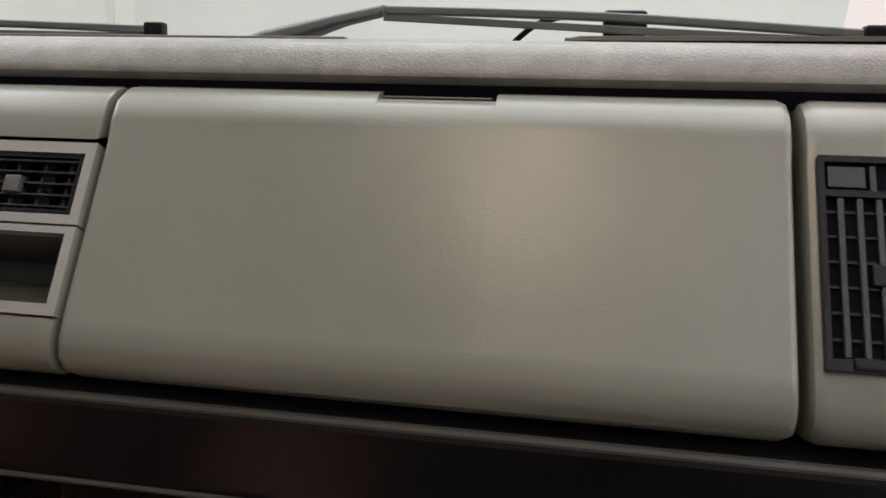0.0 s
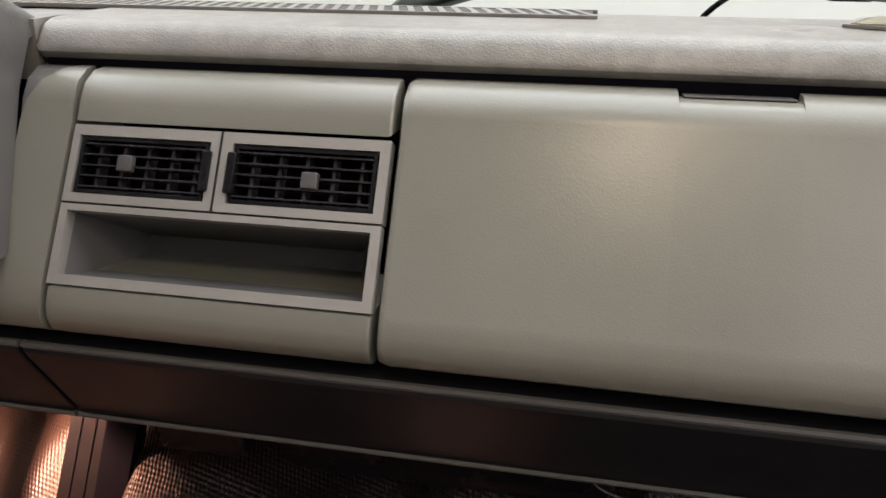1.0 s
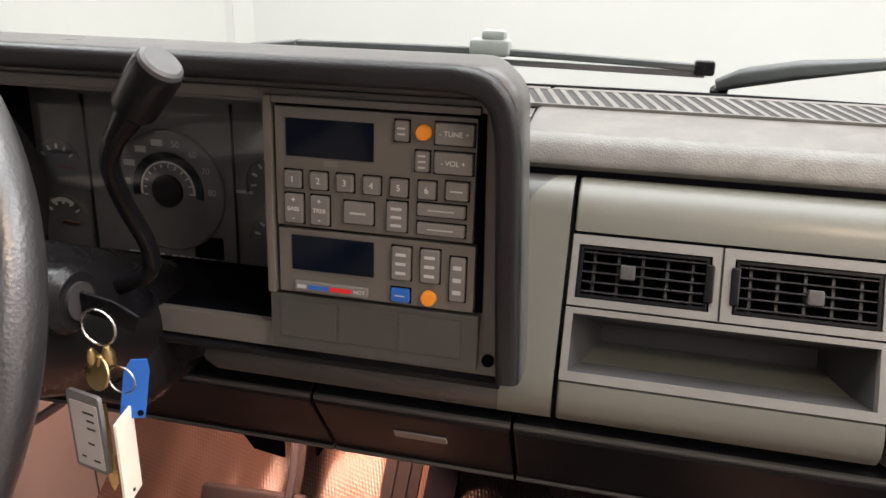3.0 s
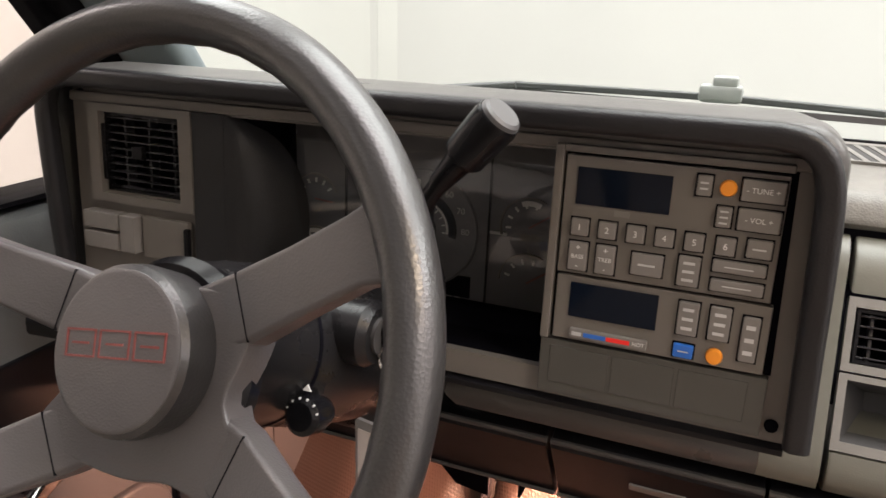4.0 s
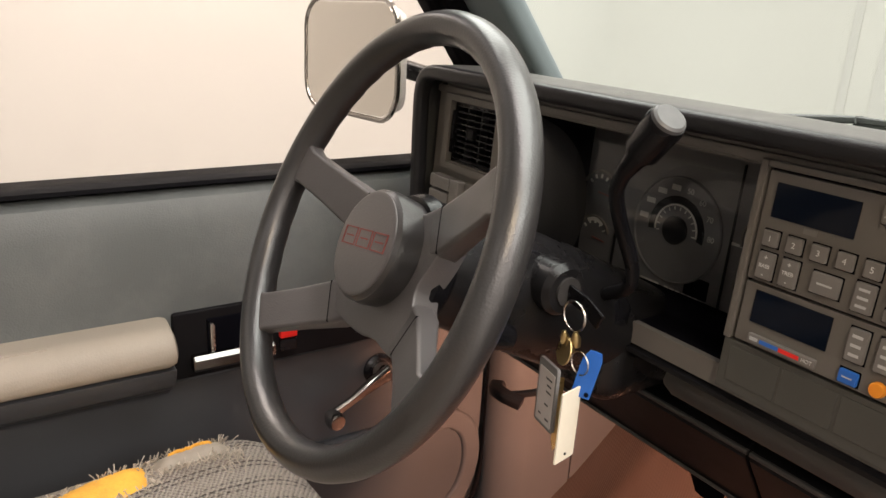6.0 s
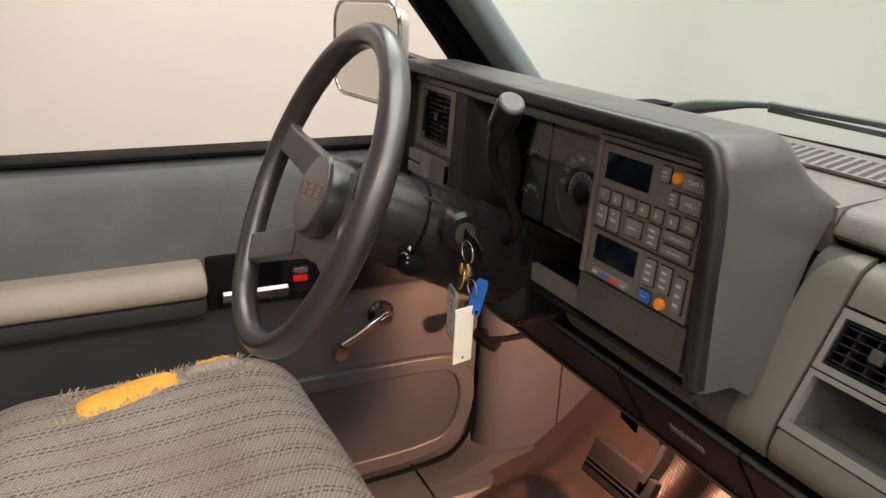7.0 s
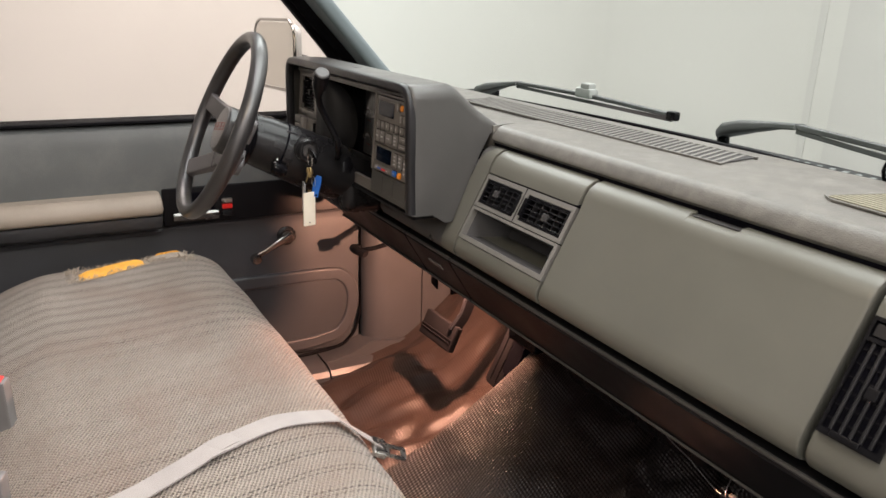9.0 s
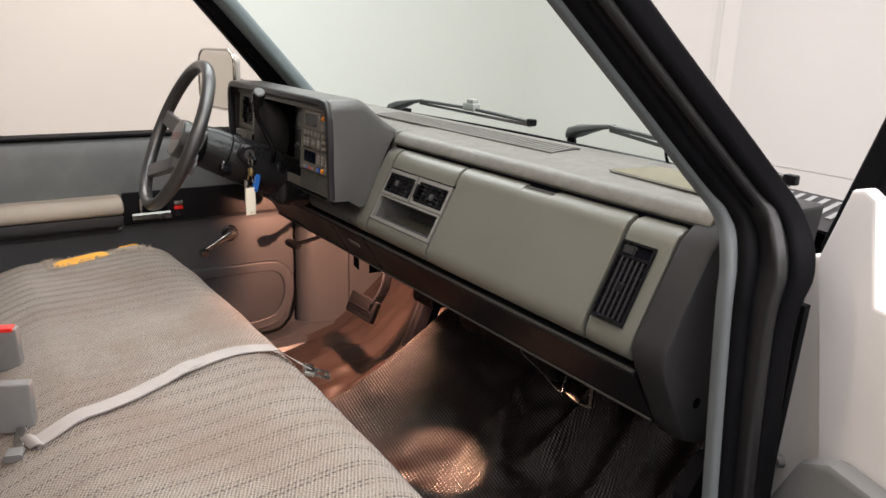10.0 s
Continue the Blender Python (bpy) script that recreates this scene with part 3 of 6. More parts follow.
def floor_at(u, v):
    x = -0.86 + 1.74 * u
    y = -0.75 + 1.38 * v
    z = 0.085
    toe = max(0.0, y - 0.27)
    z += 0.95 * toe * toe / (toe + 0.06) + 0.05 * max(0, y - 0.02) / 0.25 * (y < 0.27) + 0.05 * (y >= 0.27)
    h = 0.185 * (0.55 + 0.45 * min(1, max(0, (y + 0.3) / 0.6)))
    t = 1 / (1 + math.exp(-(x + 0.118 + 0.27 * (y + 0.07)) / 0.013)) * min(1.0, max(0.0, (0.44 - x) / 0.55)) ** 0.9
    z += h * t * (1.0 if y < 0.3 else max(0.35, 1 - (y - 0.3) * 2.2))
    z += 0.010 * hash2(x, y, 6.0) + 0.006 * hash2(x + 3, y, 17.0)
    if x > 0.08:
        k = min(1, (x - 0.08) / 0.15)
        z += k * (0.020 * abs(hash2(x * 1.2, y * 0.9, 7.0)) + 0.012 * abs(hash2(x + 7, y, 15.0)))
        for ax, ay, bx, by, hh, ww in FOLDS:
            dx, dy = bx - ax, by - ay
            f = min(1.0, max(0.0, ((x - ax) * dx + (y - ay) * dy) / (dx * dx + dy * dy)))
            d = math.hypot(x - ax - f * dx, y - ay - f * dy)
            z += hh * math.exp(-(d / ww) ** 2) * (0.55 + 0.45 * math.sin(math.pi * f))
    if x < -0.16:
        k = min(1, (-0.16 - x) / 0.12) * min(1, max(0.0, (x + 0.74) / 0.1))
        z += k * (0.030 * abs(hash2(x * 1.3 + 5, y * 0.7, 8.0)) + 0.008 * hash2(x * 1.4, y * 0.6, 19.0))
    z -= 0.030 * min(1.0, max(0.0, (-0.25 - x) / 0.2))
    edge = max(0.0, -0.70 - x)
    z -= 0.3 * min(edge, 0.05)
    return Vector((x, y, z))


tagged(part("floor", surface(190, 150, floor_at), M_FLOOR, drop=False), "dark ribbed vinyl floor covering, wrinkled and worn", "floor covering", kind="structure")
# matt black puts the darkness under the dash into the firewall's colour
setting("firewall", box(-0.88, 0.90, 0.62, 0.66, 0.0, 0.775), M_DEEP, "firewall, the under-dash darkness put into its matt black")

# ---------- sills and kick panel ----------
setting("kick_panel_right", prism(bmesh.new(), [(0.115, 0.488), (0.078, 0.44), (0.062, -0.02), (0.61, -0.02), (0.61, 0.488)], 0.797, 0.822), M_RUBBER, "black kick panel below the dashboard's end", "kick panel")
setting("hinge_pillar", prism(bmesh.new(), [(0.860, -0.12), (0.872, -0.12), (0.888, 0.40), (0.903, 0.74), (0.8755, 0.74)], 0.150, 0.162, axis="y"), M_RUBBER, "black hinge pillar beside the open door", "pillar")
setting("hinge_pillar", box(-0.935, -0.8705, 0.190, 0.640, 0.0, 0.80), M_RUBBER, "black hinge pillar behind the kick panel", "pillar")
kick = thing("kick_panel", (-0.82, 0.3, 0.1), "grey plastic kick panel beside the pedals", "kick panel", kind="structure")
part("post", prism(bmesh.new(), [(-0.87, 0.195), (-0.845, 0.190), (-0.822, 0.200), (-0.806, 0.222), (-0.802, 0.25), (-0.80, 0.36), (-0.87, 0.36)], 0.06, 0.56, axis="z"), M_DOORP, kick)
part("panel", prism(bmesh.new(), [(-0.87, 0.364), (-0.800, 0.364), (-0.792, 0.62), (-0.87, 0.62)], 0.06, 0.60, axis="z"), M_DOORP, kick)
for i in range(2):
    y0 = -0.60 + i * 0.66
    bm = prism(bmesh.new(), [(-0.90, -0.01), (-0.742, -0.01), (-0.742, 0.055), (-0.752, 0.068), (-0.775, 0.074), (-0.90, 0.076)], y0, y0 + 0.655, axis="y")
    tagged(part("door_sill", bm, M_DOORP), "grey plastic door sill plate", "sill", group="sill plates", kind="structure")
tagged(part("kick_curve", prism(bmesh.new(), [(0.06, -0.01), (0.36, -0.01), (0.36, 0.10), (0.26, 0.105), (0.20, 0.115), (0.14, 0.088), (0.06, 0.075)], -0.86, -0.79), M_DOORP), "curved grey lower corner of the door opening", "trim", kind="structure")

# ---------- driver door ----------
door = thing("driver_door", (-0.88, -0.3, 0.1), "closed grey driver's door with armrest, crank and map pocket", "car door")
part("inner_panel", prism(bmesh.new(), [(-0.93, 0.084), (-0.866, 0.084), (-0.862, 0.10), (-0.858, 0.47), (-0.855, 0.49), (-0.862, 0.50), (-0.93, 0.50)], -1.05, 0.188, axis="y"), M_DOORP, door, "smooth grey lower door panel")
part("upper_pad", prism(bmesh.new(), [(-0.95, 0.50), (-0.862, 0.50), (-0.846, 0.53), (-0.842, 0.62), (-0.850, 0.70), (-0.868, 0.735), (-0.89, 0.745), (-0.95, 0.745)], -1.05, 0.186, r=0.006, axis="y"), M_VINYL, door, "dark grey padded vinyl upper panel")
part("belt_seal", prism(bmesh.new(), [(-0.93, 0.7455), (-0.884, 0.7455), (-0.874, 0.749), (-0.875, 0.754), (-0.885, 0.757), (-0.93, 0.757)], -1.05, 0.19, axis="y"), M_RUBBER, door, "black window belt seal")
arm_prof = [(-0.86, 0.500), (-0.815, 0.503), (-0.800, 0.515), (-0.792, 0.540), (-0.86, 0.545)]
part("armrest_base", prism(bmesh.new(), arm_prof, -1.0, -0.335, r=0.006, axis="y"), M_DOORP, door, "grey plastic armrest base")
arm_pad = [(-0.86, 0.547), (-0.796, 0.543), (-0.789, 0.547), (-0.7855, 0.555), (-0.786, 0.565), (-0.790, 0.575), (-0.797, 0.5825), (-0.806, 0.5875), (-0.820, 0.591), (-0.86, 0.593)]
arm = part("armrest_pad", prism(bmesh.new(), arm_pad, -1.0, -0.332, r=0.012, axis="y"), M_ARM, door, "pale worn vinyl armrest pad")
part("grip_dent", box(-0.838, -0.810, -0.62, -0.47, 0.584, 0.5905, r=0.002), M_ARM, arm)
part("lower_ledge", prism(bmesh.new(), [(-0.866, 0.478), (-0.848, 0.481), (-0.842, 0.490), (-0.850, 0.4985), (-0.866, 0.499)], -1.05, -0.335, axis="y"), M_DOORP, door)
plate = part("handle_plate", box(-0.866, -0.8385, -0.328, 0.17, 0.500, 0.594, r=0.004), M_LIP, door, "black release handle surround")
part("release_recess", box(-0.8400, -0.8365, -0.285, -0.205, 0.530, 0.580, r=0.0015), M_DEEP, plate)
part("release_handle", prism(bmesh.new(), [(-0.8395, 0.512), (-0.828, 0.512), (-0.824, 0.517), (-0.824, 0.529), (-0.829, 0.534), (-0.8395, 0.534)], -0.308, -0.196, r=0.004, axis="y"), M_DULL, plate, "chrome door release handle")
part("handle_post", box(-0.840, -0.830, -0.283, -0.276, 0.535, 0.575, r=0.002), M_STEEL, plate)
part("lock_slide", box(-0.840, -0.829, -0.188, -0.163, 0.549, 0.560, r=0.002), M_STEEL, plate, "small metal lock slide")
part("lock_mark", box(-0.840, -0.830, -0.188, -0.163, 0.534, 0.546, r=0.002), M_RED, plate, "red unlocked mark")
part("lock_base", box(-0.840, -0.832, -0.188, -0.163, 0.514, 0.531, r=0.002), M_SLAT, plate)

# raised rim round the map pocket
rim_pts = [(-0.856, -0.95, 0.324), (-0.856, -0.20, 0.318), (-0.856, 0.08, 0.314), (-0.856, 0.138, 0.300), (-0.856, 0.164, 0.262), (-0.856, 0.166, 0.205), (-0.856, 0.142, 0.150), (-0.856, 0.09, 0.122), (-0.856, -0.10, 0.112), (-0.856, -0.95, 0.110)]
part("pocket_face", prism(bmesh.new(), [(-0.95, 0.118), (0.085, 0.126), (0.138, 0.154), (0.157, 0.205), (0.156, 0.258), (0.134, 0.292), (0.08, 0.306), (-0.95, 0.316)], -0.864, -0.8555), M_POCKET, door, "grey-blue map pocket face", smooth=False)
part("pocket_rim", sweep(bmesh.new(), smooth_path(rim_pts, 6), rrect(0.036, 0.016, 0.007), up=(1, 0, 0)), M_DOORP, door)
part("door_edge_gap", sweep(bmesh.new(), smooth_path([(-0.850, 0.190, 0.60), (-0.850, 0.193, 0.30), (-0.850, 0.186, 0.18), (-0.850, 0.155, 0.110), (-0.850, 0.08, 0.084), (-0.850, -0.2, 0.079), (-0.850, -0.95, 0.079)], 6), circle(0.0045, 8), up=(1, 0, 0)), M_RUBBER, door, "black seal in the door gap")

# window frame and glass of the driver door
part("front_frame", sweep(bmesh.new(), smooth_path([(-0.900, 0.190, 0.748), (-0.900, 0.190, 0.83)] + [p + Vector((-0.130, -0.028, -0.006)) for p in lean[2:]], 5), rrect(0.030, 0.034, 0.008), up=(1, 0, 0)), M_RUBBER, door, "black window frame")
gl = part("window_glass", prism(bmesh.new(), [(-1.05, 0.75), (0.19, 0.75), (0.19, 0.84), (-0.07, 1.12), (-0.36, 1.40), (-1.05, 1.42)], -0.895, -0.891), M_GLASSD, door, "clear side window", smooth=False)
gl.visible_shadow = False
part("upper_frame", box(-0.91, -0.875, -1.05, -0.40, 1.40, 1.44, r=0.006), M_RUBBER, door)
part("outer_skin", box(-0.985, -0.955, -1.05, 0.22, -0.10, 0.735, r=0.01), M_PAINT, door, "white painted outer skin")

crank = thing("window_crank", (-0.855, -0.02, 0.438), "chrome window crank with a round knob on the door panel", "window crank")
cm = frame_of((-0.857, -0.020, 0.438), (0, 1, 0), (0, 0, 1))
part("escutcheon", lathe(bmesh.new(), [(0.0, 0), (0.026, 0), (0.026, 0.004), (0.021, 0.008), (0.0, 0.008)], cm, 28), M_SLAT, crank, "dark round escutcheon")
part("boss", lathe(bmesh.new(), [(0, 0.007), (0.017, 0.008), (0.0165, 0.022), (0.012, 0.028), (0, 0.029)], cm, 24), M_CHROME, crank)
part("arm", sweep(bmesh.new(), smooth_path([(-0.833, -0.016, 0.441), (-0.826, -0.050, 0.430), (-0.823, -0.085, 0.413), (-0.823, -0.116, 0.399)], 5), rrect(0.014, 0.010, 0.004), up=(1, 0, 0), scale=[1.9 - 0.9 * min(1.0, k_ / 9) for k_ in range(16)]), M_CHROME, crank)
km = frame_of((-0.823, -0.116, 0.399), (0, 1, 0), (0, 0, 1))
part("knob", lathe(bmesh.new(), [(0, -0.004), (0.009, -0.003), (0.0135, 0.008), (0.0140, 0.020), (0.011, 0.026), (0, 0.027)], km, 24), M_CHROME, crank, "small round metal knob")

rel = thing("brake_release", (-0.72, 0.12, 0.42), "brown parking brake release handle below the dashboard", "brake release")
part("pull", sweep(bmesh.new(), smooth_path([(-0.766, 0.146, 0.411), (-0.747, 0.130, 0.416), (-0.722, 0.129, 0.416), (-0.700, 0.142, 0.411)], 5), rrect(0.026, 0.016, 0.006)), M_LIP, rel)
part("rod", sweep(bmesh.new(), smooth_path([(-0.724, 0.136, 0.416), (-0.694, 0.17, 0.428), (-0.660, 0.22, 0.455), (-0.640, 0.28, 0.50)], 5), circle(0.006, 8)), M_LIP, rel)

# ---------- dashboard ----------
dash = thing("dashboard", (0, 0.15, 0.5), "grey-green moulded truck dashboard with glove box and air vents", "dashboard")
GP = [(0.140, 0.8035), (0.124, 0.8015), (0.111, 0.7935), (0.1025, 0.780), (0.097, 0.765), (0.040, 0.658), (0.0345, 0.645), (0.033, 0.634), (0.037, 0.624), (0.050, 0.616), (0.075, 0.612), (0.16, 0.612), (0.16, 0.8035)]
bm = prism(bmesh.new(), GP, -0.100, -0.0565)
for v in bm.verts:
    if v.co.x < -0.09 and v.co.z > 0.70:
        k = min(1.0, max(0.0, (v.co.z - 0.757) / 0.0465))
        v.co.x = -0.100 + 0.034 * (1 - math.sqrt(max(0.0, 1 - k * k)))
part("base_panel", bm, M_GREEN, dash, "grey-green moulded dash base with an arched corner")
part("arch_filler", prism(bmesh.new(), [(y + 0.004, z) for y, z in GP], -0.102, -0.060), M_HOOD, dash)
# same plastic as the base panel; darker vinyl stands for the hood's shade
bm = prism(bmesh.new(), [(0.063, 0.700), (0.040, 0.658), (0.0345, 0.645), (0.033, 0.634), (0.037, 0.624), (0.050, 0.616), (0.075, 0.612), (0.16, 0.612), (0.16, 0.700)], -0.372, -0.1002)
for v in bm.verts:
    if v.co.x < -0.36:
        v.co.x += 0.030 * max(0.0, (0.655 - v.co.z) / 0.043) ** 2
part("base_strip_shaded", bm, M_HOOD, dash, "dash base strip, the hood's shade put into its dark grey")
NOTCH = [(0.150, 0.7978), (0.1195, 0.7978), (0.1110, 0.7925), (0.1025, 0.780)] + GP[4:12] + [(0.16, 0.7978)]
bm = prism(bmesh.new(), GP, 0.1935, 0.6325, r=0.006, mids=[(0.3780, GP), (0.3786, NOTCH), (0.4554, NOTCH), (0.4560, GP)])
glove = part("glove_box_door", bm, M_GREEN, dash, "grey-green grained glove box lid")
right = part("end_panel", prism(bmesh.new(), GP, 0.637, 0.7290, r=0.009), M_GREEN, dash, "grey-green vent panel at the passenger end")
CAP = [(0.140, 0.8030), (0.124, 0.8010), (0.111, 0.7930), (0.1025, 0.7795), (0.097, 0.7665), (0.14, 0.7665)]
part("top_cap", prism(bmesh.new(), CAP, -0.0525, 0.1895, r=0.003), M_GREEN, dash)
CUP = [(0.040, 0.6565), (0.0345, 0.645), (0.033, 0.634), (0.037, 0.624), (0.050, 0.616), (0.075, 0.612), (0.12, 0.612), (0.12, 0.6565)]
part("bottom_cap", prism(bmesh.new(), CUP, -0.0525, 0.1895, r=0.003), M_GREEN, dash)
FACE = frame_of((0, 0.0685, 0.7115), (1, 0, 0), (0, 0.470, 0.883))
trim = part("vent_surround", holed(bmesh.new(), FACE, -0.0525, 0.1895, 0.001, 0.0595, [(-0.047, 0.0575, 0.0075, 0.0515), (0.0745, 0.1825, 0.0075, 0.0515)], 0.0, -0.012), M_TRIM, dash, "grey surround of two air vents", smooth=False)
part("surround_joint", box(0.0645, 0.0660, 0.001, 0.0595, -0.001, 0.0006, m=FACE), M_LIP, trim)
part("bin_surround", holed(bmesh.new(), FACE, -0.0525, 0.1895, -0.0600, -0.0006, [(-0.0465, 0.1825, -0.0525, -0.0055)], 0.0, -0.010), M_TRIM, dash, "frame of an open storage bin", smooth=False)
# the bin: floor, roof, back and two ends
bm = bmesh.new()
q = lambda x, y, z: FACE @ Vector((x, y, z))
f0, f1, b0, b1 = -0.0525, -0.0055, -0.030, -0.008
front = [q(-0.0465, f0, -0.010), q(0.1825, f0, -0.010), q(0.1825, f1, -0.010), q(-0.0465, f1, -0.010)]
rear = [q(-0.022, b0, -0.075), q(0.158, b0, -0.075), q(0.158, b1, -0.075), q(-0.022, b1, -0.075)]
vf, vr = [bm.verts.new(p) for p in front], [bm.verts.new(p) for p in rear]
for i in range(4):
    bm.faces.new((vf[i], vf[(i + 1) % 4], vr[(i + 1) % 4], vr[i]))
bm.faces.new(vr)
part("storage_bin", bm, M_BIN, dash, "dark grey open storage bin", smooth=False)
part("gap_shadow", box(-0.098, 0.750, 0.1345, 0.16, 0.797, 0.812), M_DEEP, dash, "black gap below the pad")

PADP = [(0.1385, 0.8055), (0.1335, 0.8085), (0.1300, 0.8130), (0.1305, 0.8180), (0.137, 0.828), (0.142, 0.8340), (0.150, 0.8375), (0.20, 0.842), (0.29, 0.846), (0.36, 0.842), (0.395, 0.832), (0.395, 0.78), (0.15, 0.78), (0.15, 0.8055)]
bm = prism(bmesh.new(), PADP, -0.105, 0.765, r=0.006, mids=[(0.35, PADP), (0.5, PADP), (0.6, PADP)])
for v in bm.verts:
    if v.co.x > 0.5 and v.co.y > 0.32:
        v.co.y -= (v.co.x - 0.5) * 0.33
pad = part("top_pad", bm, M_PAD, dash, "scuffed grey vinyl dash top")
bm = bmesh.new()
prism(bm, [(0.135, 0.79), (0.135, 0.836), (0.16, 0.838), (0.25, 0.842), (0.36, 0.842), (0.395, 0.832), (0.395, 0.79)], -0.775, -0.1055)
part("top_pad_driver", bm, M_PAD, dash)
ENDP = [(0.155, 0.828), (0.135, 0.816), (0.105, 0.790), (0.036, 0.664), (0.030, 0.640), (0.040, 0.612), (0.085, 0.530), (0.100, 0.505), (0.130, 0.492), (0.30, 0.492), (0.36, 0.828)]
part("end_cap", prism(bmesh.new(), ENDP, 0.7320, 0.792, r=0.010), M_ENDCAP, dash, "dark grey end cap of the dashboard")
part("end_cap_hole", lathe(bmesh.new(), [(0, 0), (0.008, 0), (0.008, 0.0012), (0, 0.0012)], frame_of((0.7912, 0.112, 0.565), (0, 1, 0), (0, 0, 1)), 16), M_DEEP, dash)

LIPP = [(0.055, 0.6105), (0.046, 0.606), (0.044, 0.598), (0.050, 0.588), (0.094, 0.520), (0.0945, 0.513), (0.101, 0.5075), (0.111, 0.508), (0.118, 0.516), (0.13, 0.6105)]
part("knee_lip", prism(bmesh.new(), LIPP, -0.0865, 0.7305, r=0.003), M_LIP, dash, "charcoal lower dash lip")
# rolled beads; their paler vinyl paints the highlight lines along the lip
for xa, xb in ((-0.735, -0.271), (-0.268, -0.0895), (-0.0865, 0.7305)):
    part("lip_edge_highlight", sweep(bmesh.new(), [(xa, 0.0955, 0.5145), (xb, 0.0955, 0.5145)], circle(0.0028, 8)), M_HOOD, dash, "rolled edge of the lip, its highlight put into paler vinyl")
    part("upper_bead_highlight", sweep(bmesh.new(), [(xa, 0.0470, 0.6035), (xb, 0.0470, 0.6035)], circle(0.0032, 8)), M_HOOD, dash, "bead along the lip's upper bend, paler to paint its highlight")
ash = part("ashtray_front", prism(bmesh.new(), LIPP, -0.268, -0.0895, r=0.003), M_LIP, dash, "charcoal ashtray front with a pale slot")
LIPM = frame_of((0, 0.072, 0.554), (1, 0, 0), (0, -0.543, 0.84))
part("slot", box(-0.198, -0.148, 0.008, 0.020, -0.001, 0.0020, r=0.0015, m=LIPM), M_BUTTON, ash, "pale finger slot")
part("driver_lip", prism(bmesh.new(), LIPP, -0.735, -0.271, r=0.003), M_LIP, dash)
part("latch_pull", box(0.3815, 0.4525, 0.1215, 0.139, 0.7980, 0.8000, r=0.001), M_TAB, glove, "grey recessed latch pull")

# defroster slot
dg = thing("defroster_grille", (-0.03, 0.295, 0.846), "long slotted defroster grille on the dash top", "grille")


def top_z(y):
    return 0.842 + (y - 0.20) * 0.0444 if y < 0.29 else 0.846 - (y - 0.29) * 0.057


GRM = frame_of((0, 0.2650, top_z(0.2650) + 0.0012), (1, 0, 0), (0, 1, 0.042))
part("well", box(-0.385, 0.318, -0.034, 0.034, -0.001, 0.0008, r=0.0003, m=GRM), M_WELL, dg, "dusty dark slot")
part("edge_near", box(-0.389, 0.322, -0.0375, -0.034, -0.002, 0.0018, r=0.0006, m=GRM), M_PAD, dg)
part("edge_far", box(-0.389, 0.322, 0.034, 0.0375, -0.002, 0.0018, r=0.0006, m=GRM), M_PAD, dg)
for i in range(52):
    x = -0.373 + i * 0.0134
    mm = GRM @ frame_of((x, 0, 0), (1, 0.26, 0), (-0.26, 1, 0))
    part("slat", box(-0.0027, 0.0027, -0.0352, 0.0352, 0.0, 0.0016, m=mm), M_PAD, dg)

sg = thing("dash_speaker_grille", (0.62, 0.23, 0.845), "fine ribbed speaker grille in the dash corner", "speaker grille")
SGM = frame_of((0.615, 0.232, 0.8443), (0.997, -0.075, 0), (0.075, 0.997, 0.045))
bm = prism(bmesh.new(), [(-0.118, -0.035), (-0.100, -0.046), (0.122, -0.046), (0.122, 0.050), (-0.075, 0.050), (-0.090, 0.040)], 0.0, 0.0022, m=SGM, axis="z")
part("frame", bm, M_PAD, sg, smooth=False)
bm = prism(bmesh.new(), [(-0.112, -0.033), (-0.097, -0.042), (0.118, -0.042), (0.118, 0.046), (-0.073, 0.046), (-0.085, 0.037)], 0.0022, 0.0028, m=SGM, axis="z")
part("cloth", bm, M_GRILLE, sg, "olive speaker cloth", smooth=False)
for i in range(12):
    yy = -0.0388 + i * 0.0074
    xa = -0.108 + max(0.0, (yy + 0.033) * 0.40)
    part("rib", box(xa, 0.117, yy - 0.0019, yy + 0.0019, 0.0026, 0.0034, m=SGM), M_RIB, sg)

# ---------- instrument hood ----------
hood = thing("instrument_hood", (-0.41, 0.05, 0.65), "dark grey vinyl hood framing the instruments", "instrument hood")
HY = (-0.0370, -0.0350, -0.030, -0.020, 0.0, 0.030, 0.046, 0.060, 0.080, 0.110, 0.130, 0.146)


def hood_ring(y, inset):
    """Outline of the hood across the truck at one depth: up the left wall, over the top, down the right."""
    top = 0.9115 - 0.03 * max(0.0, y + 0.01) if y < 0.052 else 0.9096 - (y - 0.052) * 0.760
    low = 0.694 - 0.026 * max(0.0, y) / 0.042 if y < 0.042 else min(0.668 + (y - 0.042) * 1.75, top - 0.012)
    xl, lean_in = -0.7440, 0.028 * min(1.0, max(0.0, y) / 0.11)
    r = min(0.026, (top - low) * 0.6)

    def right_x(z):
        return -0.0745 - 0.0085 * (z - 0.69) / 0.205 - lean_in

    pts = [(xl, low), (xl, (low + top - r) / 2)]
    for cx, a0 in ((xl + r, 180), (right_x(top) - r, 90)):
        for i in range(9):
            a_ = radians(a0 - 90 * i / 8)
            pts.append((cx + (r - inset) * math.cos(a_), top - r + (r - inset) * math.sin(a_)))
    mid = (low + top - r) / 2
    pts += [(right_x(mid), mid), (right_x(low), low)]
    out = []
    for i, (x, z) in enumerate(pts):
        if i < 2:
            x += inset
        if i >= len(pts) - 2:
            x -= inset
        out.append(Vector((x, y, z)))
    return out


